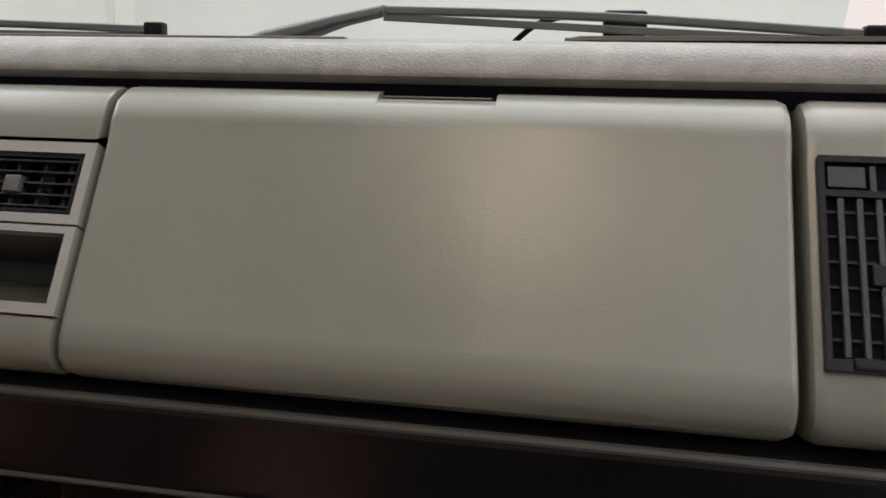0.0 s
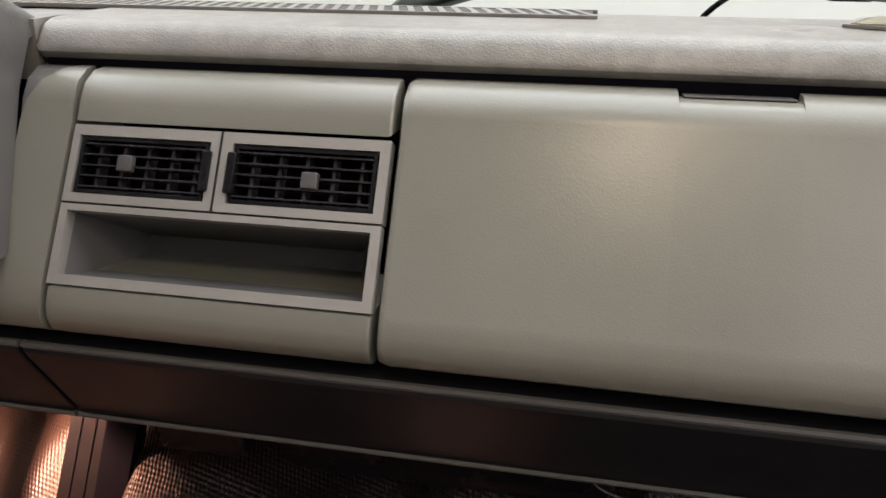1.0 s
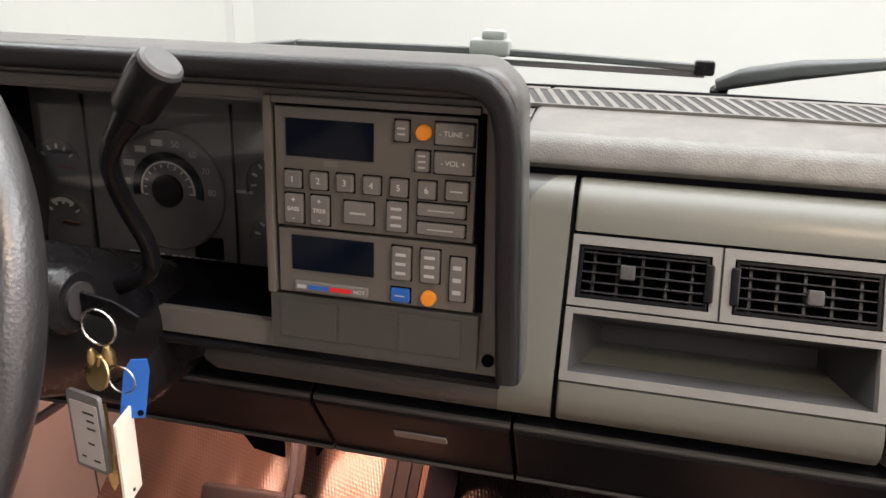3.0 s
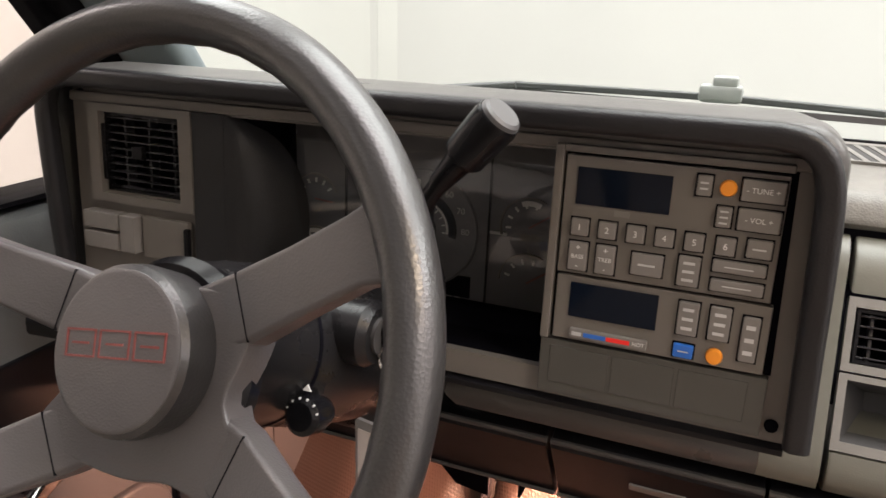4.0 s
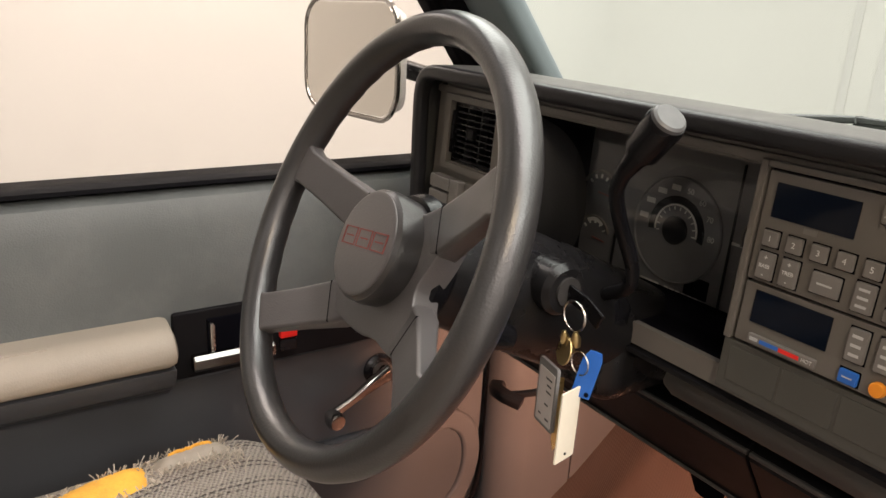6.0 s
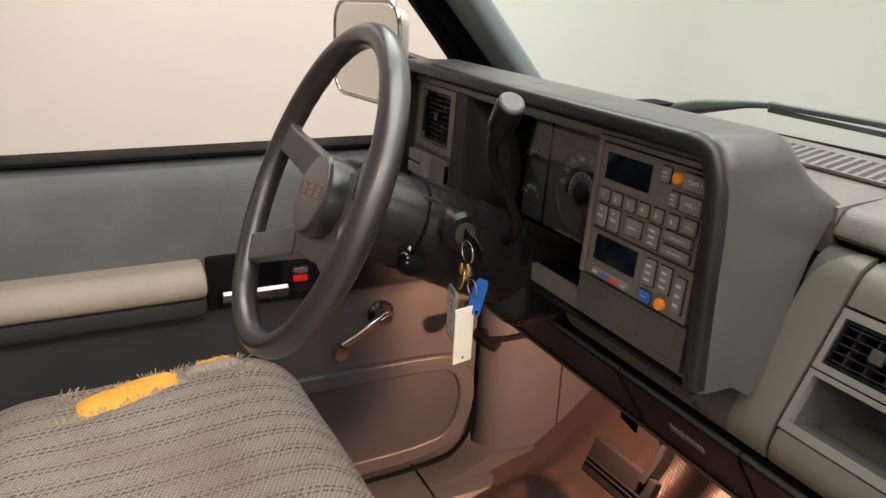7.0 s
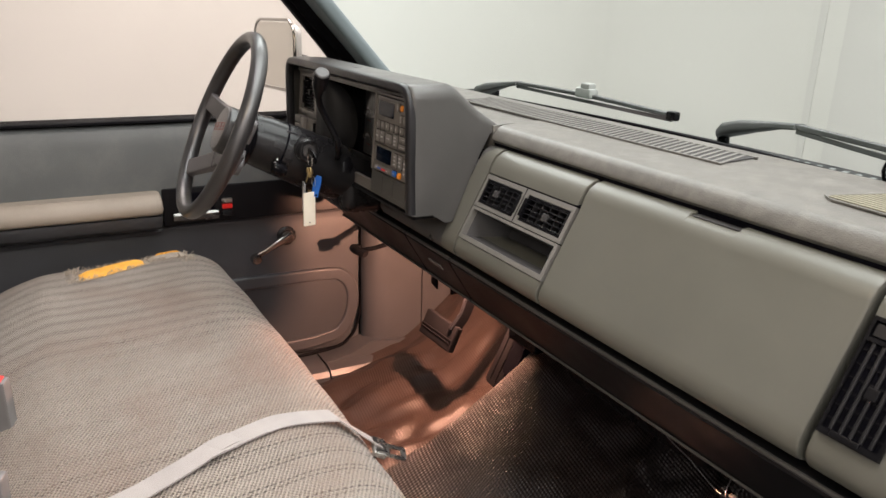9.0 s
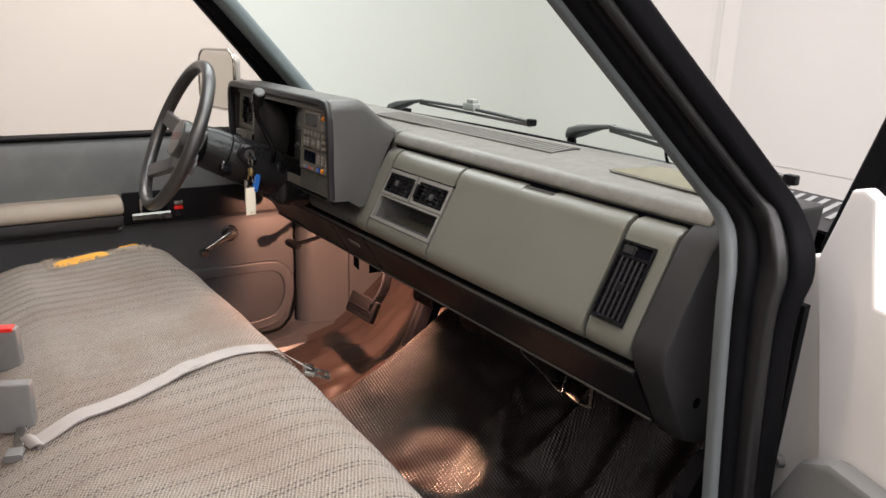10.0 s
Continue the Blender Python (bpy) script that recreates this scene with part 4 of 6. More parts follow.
bm = bmesh.new()
rows = [[bm.verts.new(q_) for q_ in hood_ring(y, k)] for y, k in zip(HY, (0.006, 0.002, 0.0, 0, 0, 0, 0, 0, 0, 0, 0, 0))]
for r0, r1 in zip(rows, rows[1:]):
    for i in range(len(r0) - 1):
        bm.faces.new((r0[i], r0[i + 1], r1[i + 1], r1[i]))
shell = part("shell", bm, M_HOOD, hood, "dark grey vinyl hood shell", auto=50)
rim = [(-0.7355, -0.036, 0.690), (-0.7355, -0.036, 0.76), (-0.7355, -0.036, 0.845), (-0.733, -0.036, 0.880), (-0.723, -0.036, 0.8975), (-0.703, -0.036, 0.9035), (-0.66, -0.036, 0.904), (-0.42, -0.036, 0.904), (-0.16, -0.036, 0.904), (-0.123, -0.036, 0.9035), (-0.104, -0.036, 0.8975), (-0.094, -0.036, 0.880), (-0.0900, -0.036, 0.845), (-0.0865, -0.036, 0.76), (-0.0835, -0.036, 0.697)]
part("rim", sweep(bmesh.new(), smooth_path(rim, 6), rrect(0.017, 0.018, 0.006), up=(0, -1, 0)), M_RIM, hood, "rounded black vinyl front rim")
part("sill", box(-0.742, -0.090, -0.030, 0.030, 0.684, 0.689, r=0.001), M_LIP, hood, "dark lower edge of the hood")

BZ = frame_of((-0.264, -0.0285, 0.702), (1, 0, 0), (0, 0.0667, 0.998))
bez = thing("instrument_console", (-0.41, 0.0, 0.70), "taupe plastic instrument console with a deep dial opening", "console")
part("plate", holed(bmesh.new(), BZ, -0.462, 0.1755, -0.010, 0.190, [(-0.288, 0.001, 0.010, 0.176), (-0.4255, -0.3365, 0.0975, 0.1695)], -0.004, -0.012), M_BEZEL, bez, "taupe bezel plate", smooth=False)
part("top_rail", box(-0.462, 0.174, 0.178, 0.187, -0.004, 0.001, r=0.002, m=BZ), M_BEZEL, bez)
for sx, sy in ((0.1580, 0.1845), (0.1640, 0.002), (-0.452, 0.184)):
    part("screw", lathe(bmesh.new(), [(0, -0.004), (0.0048, -0.004), (0.0045, -0.0015), (0.002, -0.0012), (0, -0.002)], BZ @ Matrix.Translation((sx, sy, 0)), 14), M_DEEP, bez)
# walls of the deep opening, matt black to hold the recess's shade
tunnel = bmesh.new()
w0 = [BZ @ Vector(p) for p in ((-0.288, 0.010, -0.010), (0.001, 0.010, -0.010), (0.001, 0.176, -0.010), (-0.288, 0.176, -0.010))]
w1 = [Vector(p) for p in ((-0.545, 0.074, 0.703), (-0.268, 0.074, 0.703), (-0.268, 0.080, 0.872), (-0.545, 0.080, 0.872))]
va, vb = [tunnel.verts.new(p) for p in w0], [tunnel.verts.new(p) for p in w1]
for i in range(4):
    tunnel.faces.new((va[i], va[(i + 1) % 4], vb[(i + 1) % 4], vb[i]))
part("opening_wall", tunnel, M_DEEP, bez, "walls of the instrument recess, its shade put into matt black", smooth=False)
part("shelf", box(-0.575, -0.268, -0.024, 0.026, 0.697, 0.7060, r=0.003), M_LIP, bez, "ledge below the instruments")
# slope added in matt black for the dark band below the dials
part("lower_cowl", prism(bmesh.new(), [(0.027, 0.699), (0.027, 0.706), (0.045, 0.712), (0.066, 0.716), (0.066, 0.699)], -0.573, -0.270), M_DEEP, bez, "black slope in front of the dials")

# instruments
CL = frame_of((-0.405, 0.073, 0.776), (1, 0, 0), (0, 0.05, 0.998))
clu = thing("instrument_cluster", (-0.40, 0.11, 0.70), "dim instrument cluster with round speedometer and small gauges", "instrument cluster")
part("dial_plate", box(-0.138, 0.137, -0.073, 0.097, -0.006, 0.0, m=CL), M_GAUGE, clu, "dial plate, greyed to stand for the haze on its lens")


def arc_band(bm, cx, cy, r0, r1, a0, a1, z0, z1, m, n=28):
    ring = []
    for i in range(n + 1):
        a = radians(a0 + (a1 - a0) * i / n)
        ring.append([bm.verts.new(m @ Vector((cx + r * math.cos(a), cy + r * math.sin(a), z))) for r, z in ((r0, z0), (r1, z0), (r1, z1), (r0, z1))])
    for a, c in zip(ring, ring[1:]):
        for k in range(4):
            bm.faces.new((a[k], a[(k + 1) % 4], c[(k + 1) % 4], c[k]))
    bm.faces.new(ring[0])
    bm.faces.new(ring[-1])
    return bm


def gauge(name, cx, cy, r, a0, a1, ticks, label):
    g = part(name, arc_band(bmesh.new(), cx, cy, r * 0.97, r * 1.03, a0, a1, 0.0, 0.003, CL), M_BEZEL, clu, label)
    for i in range(ticks):
        a = radians(a0 + (a1 - a0) * (i + 0.5) / ticks)
        tm = CL @ Matrix.Translation((cx + 0.74 * r * math.cos(a), cy + 0.74 * r * math.sin(a), 0)) @ Matrix.Rotation(a, 4, "Z")
        part("tick", box(-r * 0.09, r * 0.09, -0.0009, 0.0009, 0.0, 0.0012, m=tm), M_PRINT, g)
    a = radians(a0 - 25)
    nm = CL @ Matrix.Translation((cx, cy, 0.002)) @ Matrix.Rotation(a, 4, "Z")
    part("needle", box(0, r * 0.8, -0.0006, 0.0006, 0.0, 0.0012, m=nm), M_REDLINE, g, "dull red needle")
    return g


sp = part("speedometer", lathe(bmesh.new(), [(0, 0.0), (0.060, 0.0), (0.060, 0.002), (0.0585, 0.003), (0.0575, 0.0012), (0, 0.0012)], CL @ Matrix.Translation((-0.004, 0.0, 0)) @ Matrix.Diagonal((0.92, 0.92, 1, 1)), 48), M_GAUGE, clu, "round speedometer dial")
SPC = CL @ Matrix.Translation((-0.004, 0.0, 0.0015)) @ Matrix.Diagonal((0.92, 0.92, 1, 1))
part("inner_scale", arc_band(bmesh.new(), 0, 0, 0.0275, 0.0290, -5, 190, 0.0, 0.0012, SPC), M_PRINT, sp, "pale inner ring")
part("sweep_band", arc_band(bmesh.new(), 0, 0, 0.030, 0.038, -10, 190, 0.0, 0.0006, SPC), M_DEEP, sp)
part("hub_cap", lathe(bmesh.new(), [(0, 0), (0.016, 0), (0.016, 0.003), (0, 0.0035)], SPC, 24), M_LIP, sp)
for n_, ang in ((50, 76), (60, 52), (70, 28), (80, 2)):
    a = radians(ang)
    letters(str(n_), SPC @ Matrix.Translation((0.0470 * math.cos(a), 0.0470 * math.sin(a), 0.0005)), 0.0088, 0.0003, M_DIM, sp)
for ang in (100, 124, 148, 172):
    a = radians(ang)
    part("figure_bar", box(-0.006, 0.006, -0.003, 0.003, 0, 0.0006, m=SPC @ Matrix.Translation((0.0470 * math.cos(a), 0.0470 * math.sin(a), 0))), M_DIM, sp)
for k in range(12):
    a = radians(-4 + 196 * k / 11)
    part("scale_tick", box(-0.0018, 0.0018, -0.0006, 0.0006, 0, 0.0008, m=SPC @ Matrix.Translation((0.0245 * math.cos(a), 0.0245 * math.sin(a), 0)) @ Matrix.Rotation(a, 4, "Z")), M_PRINT, sp)
part("lever_slot", box(0.018, 0.046, -0.060, -0.040, 0, 0.001, m=CL), M_DEEP, clu)
for k in range(6):
    part("gear_mark", box(-0.006 + k * 0.0075, -0.001 + k * 0.0075, -0.067, -0.0605, 0, 0.0012, m=CL), M_DIM, clu)
part("trip_bar", box(-0.050, -0.014, -0.066, -0.060, 0, 0.0012, m=CL), M_DIM, clu)
gauge("fuel_gauge", 0.098, 0.014, 0.026, 60, 200, 5, "small quarter-round gauge")
gauge("battery_gauge", 0.099, -0.036, 0.026, 60, 180, 4, "small quarter-round gauge")
gauge("oil_gauge", -0.116, 0.014, 0.024, 20, 160, 5, "small half-round gauge")
gauge("heat_gauge", -0.116, -0.038, 0.024, 20, 160, 5, "small half-round gauge")
part("white_mark", arc_band(bmesh.new(), 0.098, 0.014, 0.019, 0.0235, 66, 112, 0, 0.0014, CL), M_PRINT, clu)
part("white_mark", arc_band(bmesh.new(), -0.116, -0.038, 0.018, 0.022, 55, 125, 0, 0.0014, CL), M_PRINT, clu)
part("label_bar", box(0.062, 0.078, 0.004, 0.0065, 0, 0.0012, m=CL), M_DIM, clu)
part("divider", box(0.0605, 0.0615, -0.070, 0.080, 0, 0.003, m=CL), M_LIP, clu)
part("divider", box(-0.083, -0.082, -0.070, 0.080, 0, 0.003, m=CL), M_LIP, clu)
# clear lens, bowed towards the cabin at its upper edge
lens = part("smoked_lens", surface(6, 10, lambda u, v: Vector((-0.545 + 0.276 * u, 0.036 + 0.022 * (2 * v - 1) ** 2 - 0.014 * v, 0.712 + 0.160 * v))), pane("smoked_lens", (0.88, 0.87, 0.85), 0.08), clu, "smoked clear instrument lens")
lens.visible_shadow = False


# ---------- air vents ----------
def louvre_vent(name, m, w, h, rows, cols, label, knob=(0, 0), tab=0):
    v = thing(name, m @ Vector((0, -h / 2, 0)), label, "air vent", group="dashboard air vents")
    bm = holed(bmesh.new(), m, -w / 2, w / 2, -h / 2, h / 2, [(-w / 2 + 0.0025, w / 2 - 0.0025, -h / 2 + 0.0025, h / 2 - 0.0025)], -0.001, -0.030)
    part("housing", bm, M_BLACK, v, "black vent housing", smooth=False)
    part("backing", box(-w / 2 + 0.001, w / 2 - 0.001, -h / 2 + 0.001, h / 2 - 0.001, -0.030, -0.027, m=m), M_DEEP, v)
    for i in range(rows):
        y = -h / 2 + h * (i + 0.6) / (rows + 0.2)
        part("slat", box(-w / 2 + 0.002, w / 2 - 0.002, y - 0.0007, y + 0.0007, -0.009, -0.0015, r=0.0003, m=m, seg=1), M_SLAT, v)
    for i in range(cols):
        x = -w / 2 + w * (i + 0.6) / (cols + 0.2)
        part("fin", box(x - 0.0012, x + 0.0012, -h / 2 + 0.002, h / 2 - 0.002, -0.019, -0.0085, m=m), M_FIN, v)
    kx, ky = knob
    part("tab", box(kx - 0.006, kx + 0.006, ky - 0.006, ky + 0.006, -0.004, 0.002, r=0.0012, m=m), M_LIP if rows > 8 else M_TAB, v, "" if rows > 8 else "grey adjuster tab")
    if tab:
        x = tab * (w / 2 + 0.0005)
        part("thumbwheel", box(x - 0.0035, x + 0.0035, -h * 0.36, h * 0.36, -0.004, 0.0028, r=0.0015, m=m), M_BLACK, v)
    return v


louvre_vent("air_vent", FACE @ Matrix.Translation((0.00525, 0.0295, 0)), 0.101, 0.042, 5, 5, "black louvred air vent with grey tab, nearer the radio", (-0.012, 0.002), 1)
louvre_vent("air_vent", FACE @ Matrix.Translation((0.1285, 0.0295, 0)), 0.105, 0.042, 5, 5, "black louvred air vent with grey tab, beside the glove box", (0.006, -0.002), -1)
louvre_vent("air_vent", BZ @ Matrix.Translation((-0.3810, 0.1335, -0.003)), 0.089, 0.072, 10, 3, "black louvred air vent beside the driver's door", (-0.006, 0.002), -1)
part("vent_frame", holed(bmesh.new(), BZ, -0.4390, -0.322, 0.088, 0.178, [(-0.4265, -0.3355, 0.096, 0.171)], 0.003, -0.004), M_BEZEL, bez, "raised taupe vent frame", smooth=False)
part("recess_side", box(-0.322, -0.2885, 0.006, 0.178, -0.004, 0.0015, r=0.001, m=BZ), M_ENDCAP, bez)

CHEEK = [(-0.2885, 0.0012), (-0.279, 0.0), (-0.269, -0.006), (-0.260, -0.018), (-0.254, -0.036), (-0.251, -0.060)]


def cheek_at(u, v):
    """A petal-shaped cheek, deepest at mid-height."""
    i_ = min(4, int(u * 5))
    (xa_, za_), (xb_, zb_) = CHEEK[i_], CHEEK[i_ + 1]
    f_ = u * 5 - i_
    k_ = 0.12 + 1.0 * math.sqrt(max(0.0, 1 - (1.75 * (v - 0.40)) ** 2)) if abs(v - 0.40) < 0.57 else 0.12
    return BZ @ Vector((-0.2885 + (xa_ + (xb_ - xa_) * f_ + 0.2885) * k_, 0.008 + 0.169 * v, (za_ + (zb_ - za_) * f_) * k_))


part("curved_cheek", surface(10, 24, cheek_at), M_ENDCAP, bez, "dark curved cheek beside the dials")

# upright vent at the passenger end
RV = FACE @ Matrix.Translation((0.6745, 0.004, 0.0018))
rv = thing("upright_vent", RV @ Vector((0, -0.06, 0)), "tall dark upright vent at the dashboard's end", "air vent", group="dashboard air vents")
part("housing", holed(bmesh.new(), RV, -0.031, 0.031, -0.061, 0.062, [(-0.0280, 0.0280, -0.0545, 0.037), (-0.0280, 0.0280, 0.041, 0.0580)], 0.0035, -0.004), M_BLACK, rv, "charcoal vent frame", smooth=False)
part("backing", box(-0.030, 0.030, -0.058, 0.059, -0.002, -0.0005, m=RV), M_DEEP, rv)
for i in range(5):
    x = -0.0200 + i * 0.0100
    part("slat", box(x - 0.0017, x + 0.0017, -0.054, 0.0365, -0.0005, 0.0032, r=0.0006, m=RV, seg=1), M_RIM, rv)
for i in range(6):
    y = -0.044 + i * 0.0145
    part("fin", box(-0.0278, 0.0278, y - 0.0008, y + 0.0008, -0.0005, 0.0008, m=RV), M_LIP, rv)
part("cell_bar", box(-0.004, -0.001, 0.041, 0.056, -0.0005, 0.0030, m=RV), M_SLAT, rv)
part("tab", box(-0.006, 0.006, -0.014, -0.002, 0.001, 0.0045, r=0.001, m=RV), M_LIP, rv)
part("shutter", box(-0.026, -0.006, 0.043, 0.056, -0.0005, 0.002, r=0.0008, m=RV), M_RIM, rv)
part("thumbwheel", box(-0.018, 0.012, -0.0605, -0.0535, 0.002, 0.0055, r=0.0015, m=RV), M_BLACK, rv)

# ---------- radio and climate controls ----------
rad = thing("radio", (-0.188, -0.03, 0.79), "taupe truck radio with dark display and grey push buttons", "radio")
FZ = 0.004
part("surround_side", box(-0.0012, 0.0050, 0.0385, 0.1825, -0.004, 0.0062, r=0.0012, m=BZ), M_BEZEL, bez, "raised taupe edge beside the radio")
part("surround_top", box(0.0052, 0.1520, 0.1772, 0.1825, -0.004, 0.0062, r=0.0012, m=BZ), M_BEZEL, bez, "raised taupe edge over the radio")
part("side_gap", prism(bmesh.new(), [(0.1500, 0.0385), (0.1582, 0.0385), (0.1545, 0.1775), (0.1500, 0.1775)], -0.0038, -0.0025, m=BZ, axis="z"), M_DEEP, bez, "dark gap beside the radio", smooth=False)
part("well_floor", box(0.0052, 0.1500, 0.0385, 0.1770, -0.0038, -0.0024, m=BZ), M_DEEP, bez)
face = part("face_plate", box(0.0068, 0.1500, 0.0905, 0.1752, -0.004, FZ, r=0.001, m=BZ), M_BEZEL, rad, "taupe radio face")
part("display", box(0.0155, 0.0792, 0.1412, 0.1675, FZ - 0.001, FZ + 0.0012, r=0.0004, m=BZ), M_DISPLAY, rad, "dark blue-black display")


def cap(parent, x, y, w, h, material, text="", bars=1, r=0.0012, size=0.0, up=0.0035):
    part("button_well", box(x - w / 2 - 0.0009, x + w / 2 + 0.0009, y - h / 2 - 0.0009, y + h / 2 + 0.0009, FZ - 0.001, FZ + 0.0005, m=BZ), M_DEEP, parent)
    k = part("button", box(x - w / 2, x + w / 2, y - h / 2, y + h / 2, FZ - 0.001, FZ + up, r=r, m=BZ), material, parent)
    tm = BZ @ Matrix.Translation((x, y, FZ + up + 0.0001))
    if text:
        letters(text, tm, size or min(h * 0.62, w * 1.4 / max(1, len(text))), 0.0001, M_PRINT, k)
    else:
        for i in range(bars):
            yy = (i - (bars - 1) / 2) * h * 0.28
            part("mark", box(-w * 0.27, w * 0.27, yy - h * 0.045, yy + h * 0.045, -0.0002, 0.0002, m=tm), M_DIM, k)
    return k


for txt, x in (("1", 0.0206), ("2", 0.0398), ("3", 0.0591), ("4", 0.0785), ("5", 0.0978), ("6", 0.1175)):
    cap(rad, x, 0.1252, 0.0123, 0.0123, M_BUTTON, txt, size=0.0062)
cap(rad, 0.1382, 0.1262, 0.0155, 0.0125, M_BUTTON)
for txt, x in (("BASS", 0.0211), ("TREB", 0.0405)):
    k = cap(rad, x, 0.1040, 0.0136, 0.0210, M_BUTTON, txt, size=0.0042)
    for sgn, yy in (("+", 0.0065), ("-", -0.0065)):
        letters(sgn, BZ @ Matrix.Translation((x, 0.1040 + yy, FZ + 0.0036)), 0.0060, 0.0001, M_PRINT, k)
cap(rad, 0.0690, 0.1048, 0.0213, 0.0157, M_BUTTON)
cap(rad, 0.0966, 0.1048, 0.0142, 0.0210, M_BUTTON, bars=3)
cap(rad, 0.1278, 0.1118, 0.0333, 0.0085, M_BUTTON)
cap(rad, 0.1280, 0.0985, 0.0333, 0.0085, M_BUTTON)
cap(rad, 0.0992, 0.1639, 0.0096, 0.0138, M_BUTTON, bars=2)
cap(rad, 0.1137, 0.1446, 0.0096, 0.0138, M_BUTTON, bars=3)
for txt, y in (("- TUNE +", 0.1640), ("- VOL +", 0.1447)):
    cap(rad, 0.1352, y, 0.0262, 0.0145, M_BUTTON, txt, size=0.0050)
part("badge", box(0.0430, 0.0536, 0.1354, 0.1396, FZ - 0.0005, FZ + 0.0004, m=BZ), M_BUTTON, rad)


def round_cap(parent, x, y, r):
    part("button", lathe(bmesh.new(), [(0, FZ - 0.001), (r, FZ - 0.001), (r, FZ + 0.003), (r * 0.85, FZ + 0.0042), (0, FZ + 0.0045)], BZ @ Matrix.Translation((x, y, 0)), 24), M_ORANGE, parent, "round amber button")


round_cap(rad, 0.1140, 0.1637, 0.0054)

cli = thing("climate_control", (-0.188, -0.03, 0.742), "taupe heater control panel with blue and amber buttons", "climate control")
part("face_plate", box(0.0075, 0.1525, 0.0400, 0.0885, -0.004, FZ, r=0.001, m=BZ), M_BEZEL, cli, "taupe control face")
part("display", box(0.0180, 0.0800, 0.0583, 0.0841, FZ - 0.001, FZ + 0.0012, r=0.0004, m=BZ), M_DISPLAY, cli, "dark blue-black display")
cap(cli, 0.1005, 0.0715, 0.0136, 0.0240, M_BUTTON, bars=3)
cap(cli, 0.1212, 0.0715, 0.0136, 0.0240, M_BUTTON, bars=3)
cap(cli, 0.1410, 0.0640, 0.0110, 0.0320, M_BUTTON, bars=3, r=0.0016)
cap(cli, 0.1003, 0.0478, 0.0135, 0.0100, M_BLUE)
round_cap(cli, 0.1208, 0.0478, 0.0056)
st = part("temperature_rocker", box(0.0205, 0.0760, 0.0425, 0.0498, FZ - 0.001, FZ + 0.003, r=0.001, m=BZ), M_BUTTON, cli)
part("cold_band", box(0.0310, 0.0470, 0.0446, 0.0478, FZ + 0.0026, FZ + 0.0032, m=BZ), M_BLUE, st, "blue band")
part("hot_band", box(0.0475, 0.0640, 0.0446, 0.0478, FZ + 0.0026, FZ + 0.0032, m=BZ), M_RED, st, "red band")
letters("HOT", BZ @ Matrix.Translation((0.0700, 0.0462, FZ + 0.0031)), 0.0040, 0.0001, M_PRINT, st)
part("mark", box(0.0225, 0.0295, 0.0448, 0.0476, FZ + 0.0026, FZ + 0.0032, m=BZ), M_DIM, st)
blank = part("blank_strip", box(-0.0005, 0.1570, -0.005, 0.0378, -0.004, 0.0040, r=0.001, m=BZ), M_BLANK, bez, "three blank switch covers")
for x0, x1 in ((0.0070, 0.0505), (0.0530, 0.0965), (0.0990, 0.1450)):
    part("blank", box(x0, x1, 0.004, 0.0335, 0.0040, 0.0046, r=0.0004, m=BZ, seg=1), M_BLANK, blank)

# light switches beside the door
swi = thing("light_switch", (-0.66, -0.03, 0.74), "grey rocker light switches on the bezel", "switch")
for x0, x1, y0, y1 in ((-0.445, -0.4035, 0.0625, 0.0790), (-0.445, -0.4035, 0.0435, 0.0600), (-0.4015, -0.3835, 0.0435, 0.0790)):
    part("rocker", box(x0, x1, y0, y1, -0.004, 0.011, r=0.002, m=BZ), M_BUTTON, swi)
part("switch_plate", box(-0.3815, -0.3290, 0.0400, 0.0790, -0.004, 0.003, r=0.0015, m=BZ), M_BEZEL, swi)
part("dimmer_wheel", box(-0.3320, -0.3270, 0.0480, 0.0740, 0.0, 0.006, r=0.0015, m=BZ), M_BLACK, swi)

# ---------- steering column and wheel ----------
W = frame_of((-0.4315, -0.2705, 0.807), (0.9987, -0.0516, 0), (0, 0.4137, 0.9104))
WT = W @ Matrix.Rotation(radians(9), 4, "Z")
col = thing("steering_column", (-0.436, 0.06, 0.65), "black plastic steering column shroud", "steering column")
part("upper_shroud", lathe(bmesh.new(), [(0.0, -0.040), (0.040, -0.040), (0.046, -0.046), (0.052, -0.085), (0.0535, -0.118), (0, -0.118)], W, 36), M_COLUMN, col)
part("lower_shroud", lathe(bmesh.new(), [(0.0, -0.120), (0.0535, -0.120), (0.056, -0.150), (0.058, -0.22), (0.052, -0.36), (0, -0.36)], W, 36), M_COLUMN, col)
part("column_surround", box(-0.600, -0.364, -0.052, 0.12, 0.620, 0.711, r=0.028, seg=4), M_COLUMN, col, "black cover below the instruments")
lm = frame_of(W @ Vector((0.056, 0.022, -0.155)), (0, 1, 0), (0, 0, 1))
part("ignition_boss", lathe(bmesh.new(), [(0, -0.02), (0.022, -0.02), (0.023, 0.010), (0.019, 0.016), (0, 0.016)], lm, 28), M_COLUMN, col, "round ignition lock housing")
part("ignition_ring", lathe(bmesh.new(), [(0.0095, 0.014), (0.0125, 0.014), (0.0125, 0.0185), (0.0095, 0.0185)], lm, 24), M_TAB, col, "worn metal ignition ring")
part("collar", lathe(bmesh.new(), [(0.0530, -0.1172), (0.0540, -0.1172), (0.0542, -0.1190), (0.0540, -0.1208), (0.0530, -0.1208)], W, 36), M_DEEP, col, "dark joint round the column")
part("hazard_slot", box(0.030, 0.038, 0.034, 0.042, -0.150, -0.112, r=0.002, m=W), M_SLAT, col)
